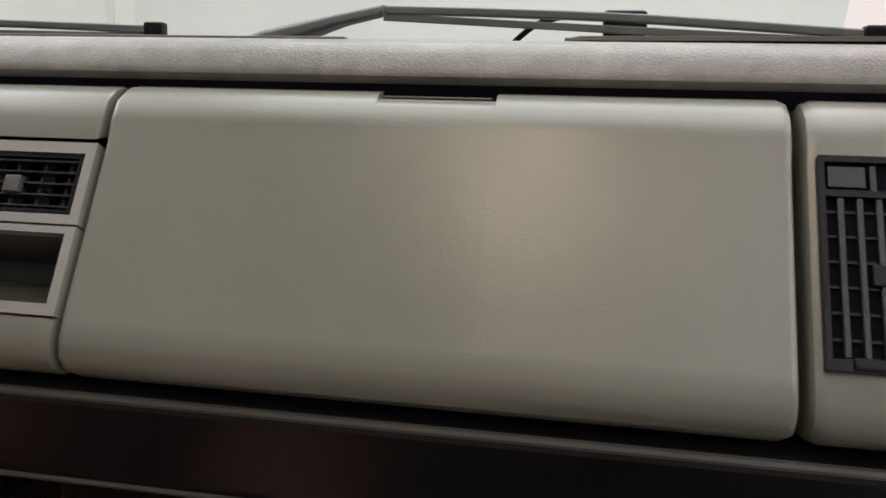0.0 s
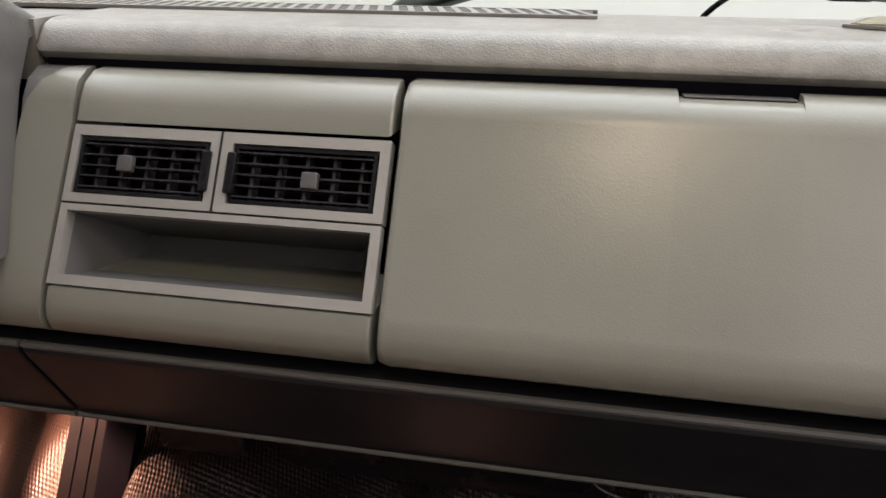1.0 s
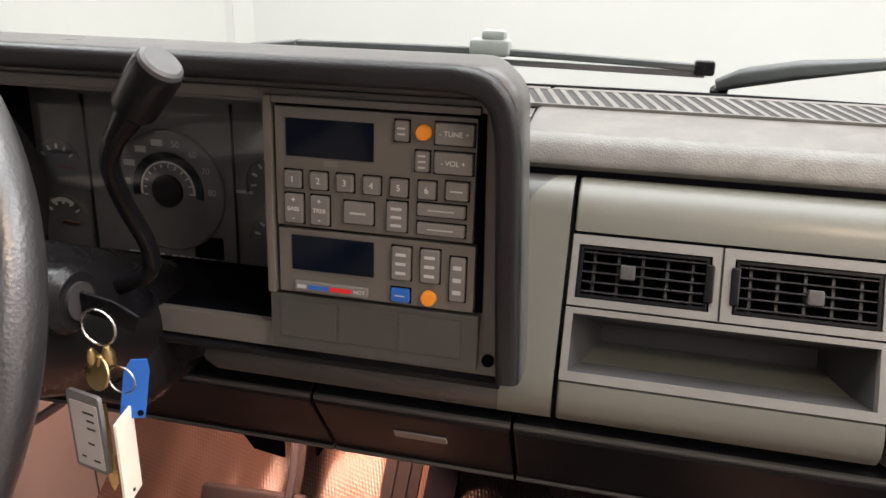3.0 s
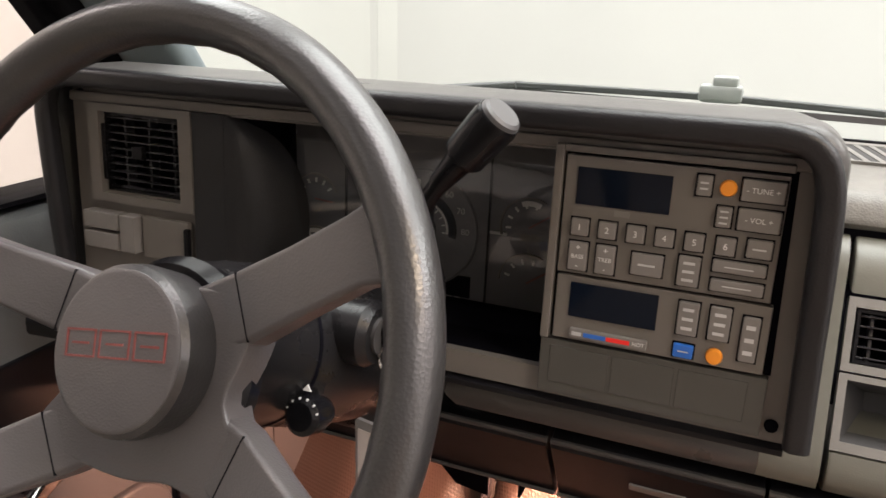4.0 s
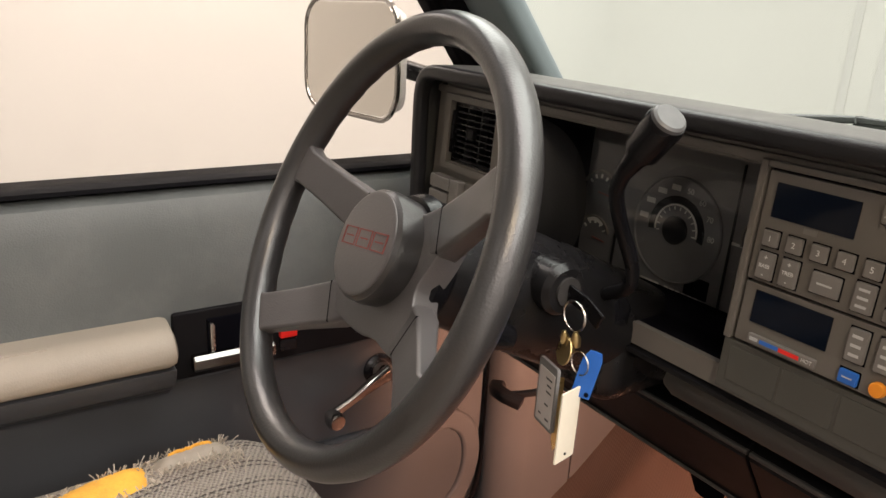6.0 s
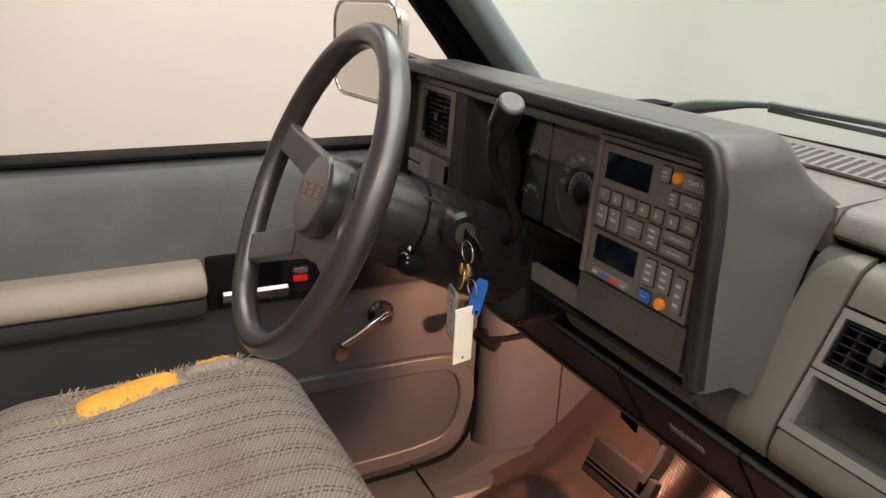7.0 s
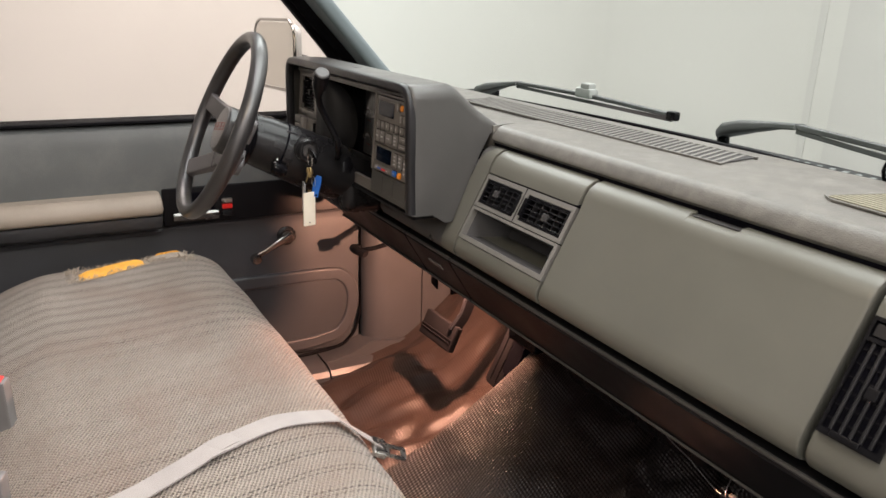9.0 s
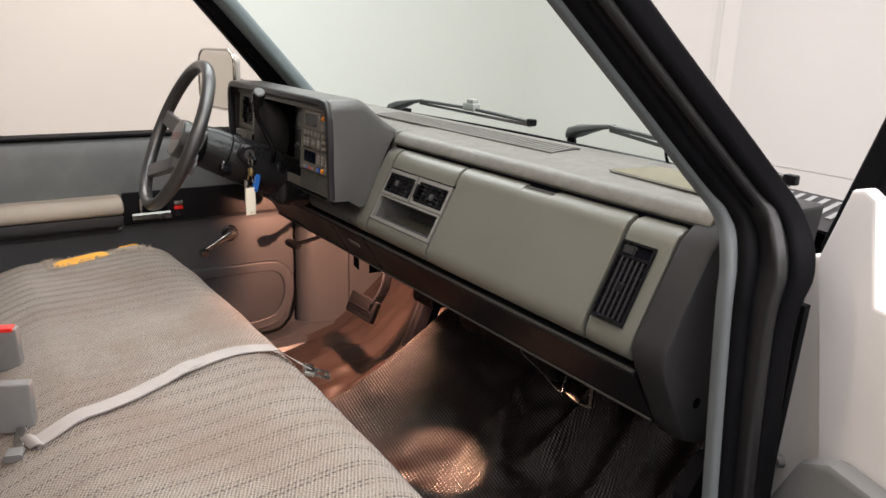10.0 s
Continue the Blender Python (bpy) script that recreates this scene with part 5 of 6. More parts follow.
kn = part("stalk_knob", lathe(bmesh.new(), [(0, -0.012), (0.010, -0.012), (0.013, 0.0), (0.0125, 0.012), (0.009, 0.015), (0, 0.015)], frame_of((-0.373, -0.175, 0.726), (1, 0, 0), (0, 0.35, 0.94)), 20), M_BLACK, col, "black control knob with pale markings")
KM = frame_of((-0.373, -0.175, 0.726), (1, 0, 0), (0, 0.35, 0.94))
for i in range(6):
    a = radians(20 + 28 * i)
    part("mark", box(-0.0012, 0.0012, -0.0006, 0.0006, 0.0125, 0.0135, m=KM @ Matrix.Translation((0.0108 * math.cos(a), 0.0108 * math.sin(a), 0)) @ Matrix.Rotation(a, 4, "Z")), M_PRINT, kn)
part("pointer", prism(bmesh.new(), [(-0.003, 0.016), (0.003, 0.016), (0, 0.020)], 0.010, 0.0112, m=KM, axis="z"), M_PRINT, kn)
part("turn_signal_stalk", sweep(bmesh.new(), smooth_path([W @ Vector(p) for p in ((-0.045, -0.010, -0.10), (-0.075, -0.012, -0.095), (-0.115, -0.014, -0.085))], 5), circle(0.007, 10)), M_BLACK, col, "black turn signal stalk")
part("stalk_end", sweep(bmesh.new(), [W @ Vector(p) for p in ((-0.112, -0.014, -0.086), (-0.150, -0.016, -0.078))], rrect(0.020, 0.016, 0.005)), M_LIP, col, "ribbed dark stalk end")

whe = thing("steering_wheel", W @ Vector((0, 0, -0.04)), "black four-spoke steering wheel with worn grained rim", "steering wheel")
RR, rr = 0.1734, 0.0135
bm = bmesh.new()
n1, n2 = 120, 16
rings = []
for i in range(n1):
    a = 2 * math.pi * i / n1
    ring = []
    for j in range(n2):
        b_ = 2 * math.pi * j / n2
        scal = 1.0
        if math.cos(b_) < -0.1 and math.sin(b_) < 0.5:
            scal -= 0.05 * (0.5 + 0.5 * math.sin(40 * a))
        rad_ = RR + rr * 1.0 * scal * math.cos(b_)
        ring.append(bm.verts.new(W @ Vector((rad_ * math.cos(a), rad_ * math.sin(a), rr * 1.12 * scal * math.sin(b_)))))
    rings.append(ring)
for i in range(n1):
    for j in range(n2):
        bm.faces.new((rings[i][j], rings[(i + 1) % n1][j], rings[(i + 1) % n1][(j + 1) % n2], rings[i][(j + 1) % n2]))
part("rim", bm, M_WHEEL, whe, "grained black rim, worn shiny")


def spoke(a0, w0, w1, start=None):
    """A tapered bar from the hub to the rim; start moves its root off the hub's centre line."""
    a = radians(a0)
    p1 = Vector((math.cos(a), math.sin(a), 0)) * 0.170
    p0 = Vector((start[0], start[1], 0)) if start else p1 * (0.035 / 0.170)
    d = (p1 - p0).normalized()
    s = Vector((-d.y, d.x, 0))
    bm = bmesh.new()
    ring = []
    for f, w, z, t in ((0.0, w0, -0.038, 0.011), (0.22, w0, -0.035, 0.011), (0.55, (w0 + w1) / 2 * 0.96, -0.019, 0.009), (0.85, w1, -0.004, 0.008), (1.0, w1 * 1.25, -0.002, 0.007)):
        pts = rrect(w, t * 2, t * 0.38, 3)
        ring.append([bm.verts.new(WT @ (p0.lerp(p1, f) + s * p + Vector((0, 0, z + q_)))) for p, q_ in pts])
    k = len(ring[0])
    for r0, r1 in zip(ring, ring[1:]):
        for i in range(k):
            bm.faces.new((r0[i], r0[(i + 1) % k], r1[(i + 1) % k], r1[i]))
    bm.faces.new(ring[0])
    bm.faces.new(ring[-1])
    sp_ = part("spoke", bm, M_SPOKE, whe, "worn dark grey spoke")
    at = p0.lerp(p1, 0.23)
    part("joint", prism(bmesh.new(), [(-0.0003, -w0 * 0.47), (0.0003, -w0 * 0.47), (0.0003, w0 * 0.47), (-0.0003, w0 * 0.47)], -0.035, -0.0232, m=WT @ Matrix.Translation(at) @ Matrix.Rotation(math.atan2(d.y, d.x), 4, "Z"), axis="z"), M_DEEP, sp_)


spoke(18.5, 0.040, 0.034)
spoke(161.5, 0.040, 0.034)
spoke(-35, 0.040, 0.036, (0.040, -0.050))
spoke(215, 0.040, 0.036, (-0.040, -0.050))
web = [(0.0, 0.030), (-0.050, 0.030), (-0.072, 0.022), (-0.066, -0.002), (-0.056, -0.024), (-0.074, -0.046), (-0.070, -0.066), (-0.046, -0.068), (-0.022, -0.073), (0.0, -0.075), (0.022, -0.074), (0.046, -0.080), (0.062, -0.078), (0.070, -0.058), (0.056, -0.030), (0.066, -0.004), (0.072, 0.022), (0.050, 0.030)]
web = [(p.x, p.y) for p in smooth_path([(x, y, 0) for x, y in web], 4, closed=True)]
part("hub_web", prism(bmesh.new(), web, -0.050, -0.0250, r=0.0025, m=WT, axis="z"), M_SPOKE, whe, "grained plate joining the lower spokes")
part("hub_base", lathe(bmesh.new(), [(0, -0.064), (0.046, -0.064), (0.056, -0.054), (0.058, -0.042), (0.053, -0.032), (0, -0.032)], WT @ Matrix.Translation((0.002, -0.012, 0)) @ Matrix.Diagonal((1.0, 1.06, 1, 1)), 40), M_BLACK, whe)
part("horn_pad", lathe(bmesh.new(), [(0, -0.040), (0.0440, -0.040), (0.0465, -0.014), (0.0455, -0.005), (0.042, -0.0015), (0.0, -0.0003)], WT @ Matrix.Translation((0.003, -0.005, 0)), 48), M_WHEEL, whe, "round grained black horn pad")
part("pad_face", lathe(bmesh.new(), [(0, -0.002), (0.0425, -0.002), (0.0425, -0.0009), (0.040, 0.0002), (0.0, 0.0008)], WT @ Matrix.Translation((0.003, -0.005, 0)), 48), M_SPOKE, whe, "worn grey face of the horn pad")
# three outlined block shapes on the horn pad
EM = WT @ Matrix.Translation((0.004, -0.002, 0.0004))
for i, x in enumerate((-0.0235, 0.0, 0.0235)):
    part("emblem_block", holed(bmesh.new(), EM, x - 0.0105, x + 0.0105, -0.0075, 0.0075, [(x - 0.0094, x + 0.0094, -0.0064, 0.0064)], 0.0006, -0.001), M_REDLINE, whe, "faded red outlined badge block", smooth=False)
    part("emblem_bar", box(x - 0.0060, x + 0.0060, -0.0006, 0.0006, -0.001, 0.0006, m=EM), M_REDLINE, whe)

# ---------- gear lever ----------
lev = thing("gear_lever", (-0.375, -0.05, 0.735), "black column gear lever with a chrome-capped knob", "gear lever")
part("stem", sweep(bmesh.new(), smooth_path([(-0.395, -0.048, 0.727), (-0.372, -0.058, 0.742), (-0.338, -0.068, 0.762), (-0.331, -0.074, 0.785), (-0.332, -0.092, 0.822), (-0.326, -0.108, 0.852), (-0.312, -0.116, 0.872)], 7), circle(0.0062, 12)), M_BLACK, lev, "bent black stem")
part("boot", lathe(bmesh.new(), [(0, 0), (0.030, 0), (0.027, 0.016), (0.015, 0.030), (0, 0.032)], frame_of((-0.392, -0.042, 0.712), (1, 0, 0), (0, 0.95, -0.3)), 24), M_BLACK, lev)
kd = Vector((0.042, -0.006, 0.048)).normalized()
part("sleeve", sweep(bmesh.new(), [Vector((-0.314, -0.116, 0.870)) + kd * t for t in (0, 0.012, 0.026)], circle(0.0085, 16), up=(0, 1, 0), scale=[0.8, 0.95, 1.15]), M_BLACK, lev)
part("knob", sweep(bmesh.new(), [Vector((-0.314, -0.116, 0.870)) + kd * t for t in (0.024, 0.027, 0.056, 0.060)], circle(0.0135, 24), up=(0, 1, 0), scale=[0.85, 1.0, 1.08, 1.0]), M_BLACK, lev)
part("cap", sweep(bmesh.new(), [Vector((-0.314, -0.116, 0.870)) + kd * t for t in (0.0595, 0.0625, 0.064)], circle(0.0132, 24), up=(0, 1, 0), scale=[1.0, 0.95, 0.8]), M_CAPEND, lev, "brushed metal cap")

# ---------- keys ----------
key = thing("key_ring", (-0.334, -0.122, 0.75), "key ring with keys, blue tag and cream tag in the ignition", "keys")


def ring_of(c, r, t, nrm, material, name="ring"):
    m = frame_of(c, *((0, 1, 0), (0, 0, 1)) if nrm == "x" else ((1, 0, 0), (0, 0, 1)))
    pts = [m @ Vector((r * math.cos(2 * math.pi * i / 28), r * math.sin(2 * math.pi * i / 28), 0)) for i in range(28)]
    part(name, sweep(bmesh.new(), pts, circle(t, 6), up=m.to_3x3() @ Vector((0, 0, 1)), closed=True), material, key)


ib = lm @ Vector((0, 0, 0.018))
part("ignition_key", sweep(bmesh.new(), [ib + Vector((0.0, 0, 0)), ib + Vector((0.022, 0.0, -0.004)), ib + Vector((0.038, 0.0, -0.012))], rrect(0.015, 0.003, 0.0012), up=(0, 1, 0)), M_BLACK, key, "dark ignition key")
ring_of((-0.338, -0.126, 0.747), 0.0125, 0.0010, "y", M_STEEL)
part("cream_tag", prism(bmesh.new(), rrect(0.0255, 0.066, 0.001), 0, 0.0016, m=frame_of((-0.323, -0.134, 0.656), (0.2, -0.98, 0.0), (0.02, 0, 1)), axis="z"), M_CARD, key, "blank cream paper tag", smooth=False)
part("tag_hole", lathe(bmesh.new(), [(0, -0.0003), (0.0013, -0.0003), (0.0013, 0.0020), (0, 0.0020)], frame_of((-0.323, -0.134, 0.629), (0.2, -0.98, 0.0), (0.02, 0, 1)), 10), M_LIP, key)
part("blue_tag", prism(bmesh.new(), [(-0.005, 0.020), (0.005, 0.021), (0.0075, 0.014), (0.0085, -0.020), (-0.0075, -0.022), (-0.0085, 0.012)], 0, 0.0022, m=frame_of((-0.323, -0.118, 0.700), (0.86, 0.45, -0.2), (-0.12, 0.1, 1)), axis="z"), M_BLUE, key, "blue plastic key tag", smooth=False)
part("blue_tag_hole", lathe(bmesh.new(), [(0, -0.0003), (0.002, -0.0003), (0.002, 0.0027), (0, 0.0027)], frame_of((-0.320, -0.120, 0.683), (0.86, 0.45, -0.2), (-0.12, 0.1, 1)), 10), M_DEEP, key)
TG = frame_of((-0.350, -0.134, 0.672), (0.97, -0.2, 0), (0.06, 0, 1))
tag = part("sleeve_tag", prism(bmesh.new(), rrect(0.0300, 0.060, 0.003), 0, 0.0030, m=TG, axis="z"), M_BUCKLE, key, "grey plastic sleeve tag with a printed slip", smooth=False)
part("slip", prism(bmesh.new(), rrect(0.0250, 0.050, 0.001), 0.0030, 0.0034, m=TG @ Matrix.Translation((0, -0.002, 0)), axis="z"), M_SLIP, tag, "pale paper slip", smooth=False)
for k_, (bx, by, bw) in enumerate(((0.004, 0.016, 0.010), (0.005, 0.010, 0.007), (0.005, 0.004, 0.008), (0.003, -0.008, 0.006), (-0.006, -0.020, 0.004), (0.006, -0.021, 0.006))):
    part("print_bar", box(bx - bw / 2, bx + bw / 2, by - 0.0008, by + 0.0008, 0.0034, 0.0036, m=TG), M_TAB, tag)
part("key_head", lathe(bmesh.new(), [(0, -0.001), (0.0115, -0.001), (0.0120, 0.0), (0.0115, 0.001), (0, 0.001)], frame_of((-0.340, -0.131, 0.716), (0.95, -0.3, 0), (0.2, 0.2, 0.95)), 24), M_BRASS, key, "round brass key head")
part("thin_key", prism(bmesh.new(), [(-0.003, 0.02), (0.003, 0.02), (0.003, -0.045), (-0.001, -0.050), (-0.003, -0.04)], 0, 0.002, m=frame_of((-0.346, -0.126, 0.668), (0.5, 0.8, 0), (0, 0, 1)), axis="z"), M_BRASS, key, "thin brass key", smooth=False)
for p in ((-0.345, -0.127, 0.724), (-0.338, -0.127, 0.720), (-0.333, -0.126, 0.727)):
    part("clasp", lathe(bmesh.new(), [(0, -0.007), (0.0035, -0.005), (0.0042, 0.002), (0.002, 0.008), (0, 0.009)], frame_of(p, (1, 0, 0), (0, 0.9, 0.2)), 10), M_BRASS, key)
ring_of((-0.329, -0.123, 0.708), 0.0100, 0.0007, "y", M_STEEL, "small_ring")

# ---------- pedals ----------
br = thing("brake_pedal", (-0.42, 0.25, 0.30), "wide black rubber brake pedal with two grooves", "pedal")
PM = frame_of((-0.447, 0.228, 0.284), (0.997, 0.03, 0.02), (-0.02, 0.42, 0.90))
part("pad", box(-0.073, 0.073, -0.032, 0.032, -0.012, 0.006, r=0.005, m=PM), M_LIP, br, "ribbed rubber pad")
for y in (-0.012, -0.004):
    part("rib", box(-0.068, 0.068, y - 0.0014, y + 0.0014, 0.0055, 0.0078, r=0.0006, m=PM), M_LIP, br)
part("arm", sweep(bmesh.new(), smooth_path([(-0.395, 0.236, 0.300), (-0.397, 0.272, 0.345), (-0.398, 0.285, 0.42), (-0.395, 0.262, 0.54), (-0.39, 0.25, 0.64)], 5), rrect(0.030, 0.012, 0.004), up=(1, 0, 0)), M_BLACK, br, "curved black pedal arm")
ga = thing("gas_pedal", (-0.25, 0.26, 0.22), "long black rubber accelerator pedal", "pedal")
GM = frame_of((-0.268, 0.308, 0.288), (0.965, 0.02, -0.10), (0.17, 0.36, 0.92))
part("pad", prism(bmesh.new(), rrect(0.050, 0.175, 0.010), -0.008, 0.004, m=GM, axis="z"), M_LIP, ga, "long rubber pad")
for x in (-0.010, 0.009):
    part("rib", box(x - 0.0016, x + 0.0016, -0.078, 0.078, 0.004, 0.0055, r=0.0008, m=GM), M_LIP, ga)
part("rod_cover", prism(bmesh.new(), rrect(0.040, 0.13, 0.012), -0.012, 0.012, m=frame_of((-0.207, 0.303, 0.318), (1, 0, -0.12), (0.1, 0.30, 0.95)), axis="z"), M_DEEP, ga, "black cover over the pedal rod")
part("arm", sweep(bmesh.new(), [(-0.245, 0.36, 0.36), (-0.245, 0.42, 0.46), (-0.24, 0.44, 0.60)], circle(0.007, 8)), M_BLACK, ga)

# things below the dashboard
box_h = thing("heater_box", (0.10, 0.34, 0.30), "black heater housing under the dashboard", "heater box")
part("housing", box(0.02, 0.38, 0.23, 0.60, 0.375, 0.60, r=0.03), M_BLACK, box_h)
part("outlet", box(-0.06, 0.03, 0.16, 0.30, 0.44, 0.58, r=0.008), M_BLACK, box_h)
# sheet added in matt black where only dark space shows
und = thing("under_dash_dark_sheet", (0.3, 0.3, 0.5), "added matt black sheet for the darkness inside the dashboard", "panel", kind="structure")
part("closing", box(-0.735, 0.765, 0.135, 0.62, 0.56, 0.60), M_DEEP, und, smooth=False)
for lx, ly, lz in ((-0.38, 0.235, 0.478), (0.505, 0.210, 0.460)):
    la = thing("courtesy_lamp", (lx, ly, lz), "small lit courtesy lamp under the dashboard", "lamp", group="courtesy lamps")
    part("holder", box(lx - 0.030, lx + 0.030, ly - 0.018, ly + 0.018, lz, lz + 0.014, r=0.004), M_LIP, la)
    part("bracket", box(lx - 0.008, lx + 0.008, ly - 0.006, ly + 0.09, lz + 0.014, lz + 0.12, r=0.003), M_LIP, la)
br_ = thing("wiring_bracket", (0.475, 0.20, 0.40), "thin metal wiring bracket below the dashboard's end", "bracket")
part("strip", sweep(bmesh.new(), smooth_path([(0.43, 0.205, 0.408), (0.475, 0.200, 0.402), (0.512, 0.200, 0.405)], 4), rrect(0.010, 0.003, 0.001)), M_STEEL, br_)
part("upright", box(0.505, 0.514, 0.197, 0.203, 0.404, 0.462, r=0.001), M_STEEL, br_)
# unseen plates added to block the footwell bulb from tunnel, door and seat
part("lamp_side_blocker", box(-0.334, -0.330, 0.19, 0.28, 0.4240, 0.480, r=0.001), M_DEEP, bpy.data.objects["courtesy_lamp"])
part("lamp_rear_blocker", prism(bmesh.new(), [(-0.436, 0.206), (-0.408, 0.181), (-0.366, 0.174), (-0.366, 0.177), (-0.406, 0.184), (-0.434, 0.208)], 0.427, 0.482, axis="z"), M_DEEP, bpy.data.objects["courtesy_lamp"])
tagged(part("loose_wire", sweep(bmesh.new(), smooth_path([(0.345, 0.157, 0.500), (0.352, 0.160, 0.464), (0.397, 0.170, 0.441), (0.445, 0.180, 0.414), (0.454, 0.180, 0.433), (0.46, 0.19, 0.48)], 8), circle(0.0009, 6)), M_WIPER), "thin loose grey wire hanging under the dashboard", "wire")
dome = thing("dome_lamp", (0.42, -0.50, 1.47), "small dome lamp on the headliner", "lamp")
part("lamp_base", box(0.35, 0.49, -0.55, -0.45, 1.478, 1.498, r=0.006), M_TRIM, dome)

# ---------- bench seat ----------
SXL, SXR = -0.772, 0.770


def seat_top(x, y):
    """Height of the cushion."""
    z = 0.452 + 0.012 * math.cos((x + 0.05) * 2.2) - 0.75 * max(0, (-y - 0.60)) ** 1.3 + 0.012 * max(0.0, 1 - abs((y + 0.33) / 0.16))
    e = max(0.0, (SXL + 0.055) - x)
    z -= 0.055 - math.sqrt(max(0.0, 0.055 ** 2 - e * e)) if e > 0 else 0
    e = max(0.0, x - (SXR - 0.075))
    z -= 0.075 - math.sqrt(max(0.0, 0.075 ** 2 - e * e)) if e > 0 else 0
    z += 0.0035 * hash2(x, y, 7.0) + 0.002 * hash2(x, y, 18.0)
    return z


def cushion_at(u, v):
    x = SXL + (SXR - SXL) * u
    fr = -0.205 + 0.012 * math.cos((x + 0.1) * 2.0)
    s = v * 1.0
    L1, R = 0.58, 0.11
    top_len, arc = L1, R * math.pi / 2
    total = top_len + arc + 0.20
    d = s * total
    if d < top_len:
        y = fr - R - top_len + d
        return Vector((x, y, seat_top(x, y)))
    zt = seat_top(x, fr - R)
    if d < top_len + arc:
        a = (d - top_len) / R
        return Vector((x, fr - R + R * math.sin(a), zt - R + R * math.cos(a)))
    return Vector((x, fr - 0.05 * (d - top_len - arc) / 0.2, max(0.13, zt - R - (d - top_len - arc))))


seat = thing("bench_seat", (0, -0.5, 0.13), "grey tweed bench seat with a torn edge showing foam", "bench seat")
part("cushion", surface(150, 90, cushion_at), M_CLOTH, seat, "grey striped tweed seat cushion", drop=False)
part("cushion_end", prism(bmesh.new(), [(-0.90, 0.13), (-0.25, 0.13), (-0.225, 0.20), (-0.23, 0.32), (-0.29, 0.385), (-0.62, 0.395), (-0.90, 0.33)], SXL, SXL + 0.03, r=0.01), M_CLOTH, seat)
part("cushion_end", prism(bmesh.new(), [(-0.90, 0.13), (-0.25, 0.13), (-0.225, 0.20), (-0.23, 0.32), (-0.29, 0.385), (-0.62, 0.395), (-0.90, 0.33)], SXR - 0.03, SXR, r=0.01), M_CLOTH, seat)
part("seat_base", box(-0.70, 0.72, -0.90, -0.28, 0.06, 0.34, r=0.01), M_BLACK, seat, "dark seat frame")
part("backrest", surface(60, 30, lambda u, v: Vector((SXL + (SXR - SXL) * u, -0.79 - 0.13 * v + 0.05 * math.sin(math.pi * min(1, v * 1.25)) - 0.10 * max(0, v - 0.9) / 0.1 * 0.5, 0.42 + 0.50 * v - 0.02 * max(0, v - 0.93) / 0.07))), M_CLOTH, seat, "grey tweed backrest")


def on_seat(x, y, h=0.0):
    return Vector((x, y, seat_top(x, y) + h))


def patch(name, y0, y1, xa, w, material, label, h, ny=26):
    def f(u, v):
        y = y0 + (y1 - y0) * v
        wob = 0.004 * hash2(v * 3.0, 0.3, 4.0)
        x = xa(y) + (u - 0.5) * w * (0.75 + 0.25 * math.sin(math.pi * v)) + wob
        up_ = h * math.sin(math.pi * min(max(u, 0.02), 0.98)) ** 0.5 * min(1, 8 * v, 8 * (1 - v)) - 0.001
        return on_seat(x, y, up_)
    return part(name, surface(8, ny, f), material, seat, label)


def tear_x(y):
    return -0.674 - 0.042 * min(1, max(0, (y + 0.525) / 0.14))


patch("torn_foam", -0.535, -0.395, tear_x, 0.066, M_FOAM, "bare yellow foam in the torn edge", 0.010)
patch("torn_backing", -0.388, -0.300, tear_x, 0.032, M_ARM, "torn pale backing cloth", 0.008)
patch("torn_foam", -0.375, -0.312, lambda y: tear_x(y) - 0.006, 0.005, M_FOAM, "small strip of foam", 0.011)
bm = bmesh.new()
rnd = random.Random(4)
for i in range(520):
    y = rnd.uniform(-0.56, -0.295)
    side = rnd.choice((-1, 1))
    x = tear_x(y) + side * rnd.uniform(0.023, 0.036) * (0.7 if y > -0.39 else 1)
    if i > 400:
        y, x = rnd.choice((-0.545, -0.535, -0.395, -0.30, -0.31)) + rnd.uniform(-0.012, 0.012), tear_x(y) + rnd.uniform(-0.02, 0.02)
    p = on_seat(x, y, 0.0005)
    ln_ = rnd.uniform(0.004, 0.012)
    d = Vector((rnd.uniform(-0.6, 0.6) - side * 0.3, rnd.uniform(-0.7, 0.7), rnd.uniform(0.2, 1.0))).normalized()
    b2 = Vector((rnd.uniform(-1, 1), rnd.uniform(-1, 1), rnd.uniform(-0.5, 0.2))) * 0.4
    sweep(bm, [p, p + d * ln_ * 0.5, p + (d + b2 * 0.6).normalized() * ln_], circle(0.0007, 3), up=(0.3, 0.9, 0.1))
tagged(part("frayed_threads", bm, M_FRAY, seat, "loose frayed threads", drop=False), kind="stuff")

# ---------- belts ----------
def ribbon(bm, pts, w, t, side):
    """A strap lying on the seat; side gives the across direction."""
    sd = Vector(side).normalized()
    rings = []
    for p in pts:
        rings.append([bm.verts.new(p + sd * a + Vector((0, 0, c))) for a, c in ((-w / 2, 0), (w / 2, 0), (w / 2, t), (-w / 2, t))])
    for a, c in zip(rings, rings[1:]):
        for i in range(4):
            bm.faces.new((a[i], a[(i + 1) % 4], c[(i + 1) % 4], c[i]))
    bm.faces.new(rings[0])
    bm.faces.new(rings[-1])
    return bm


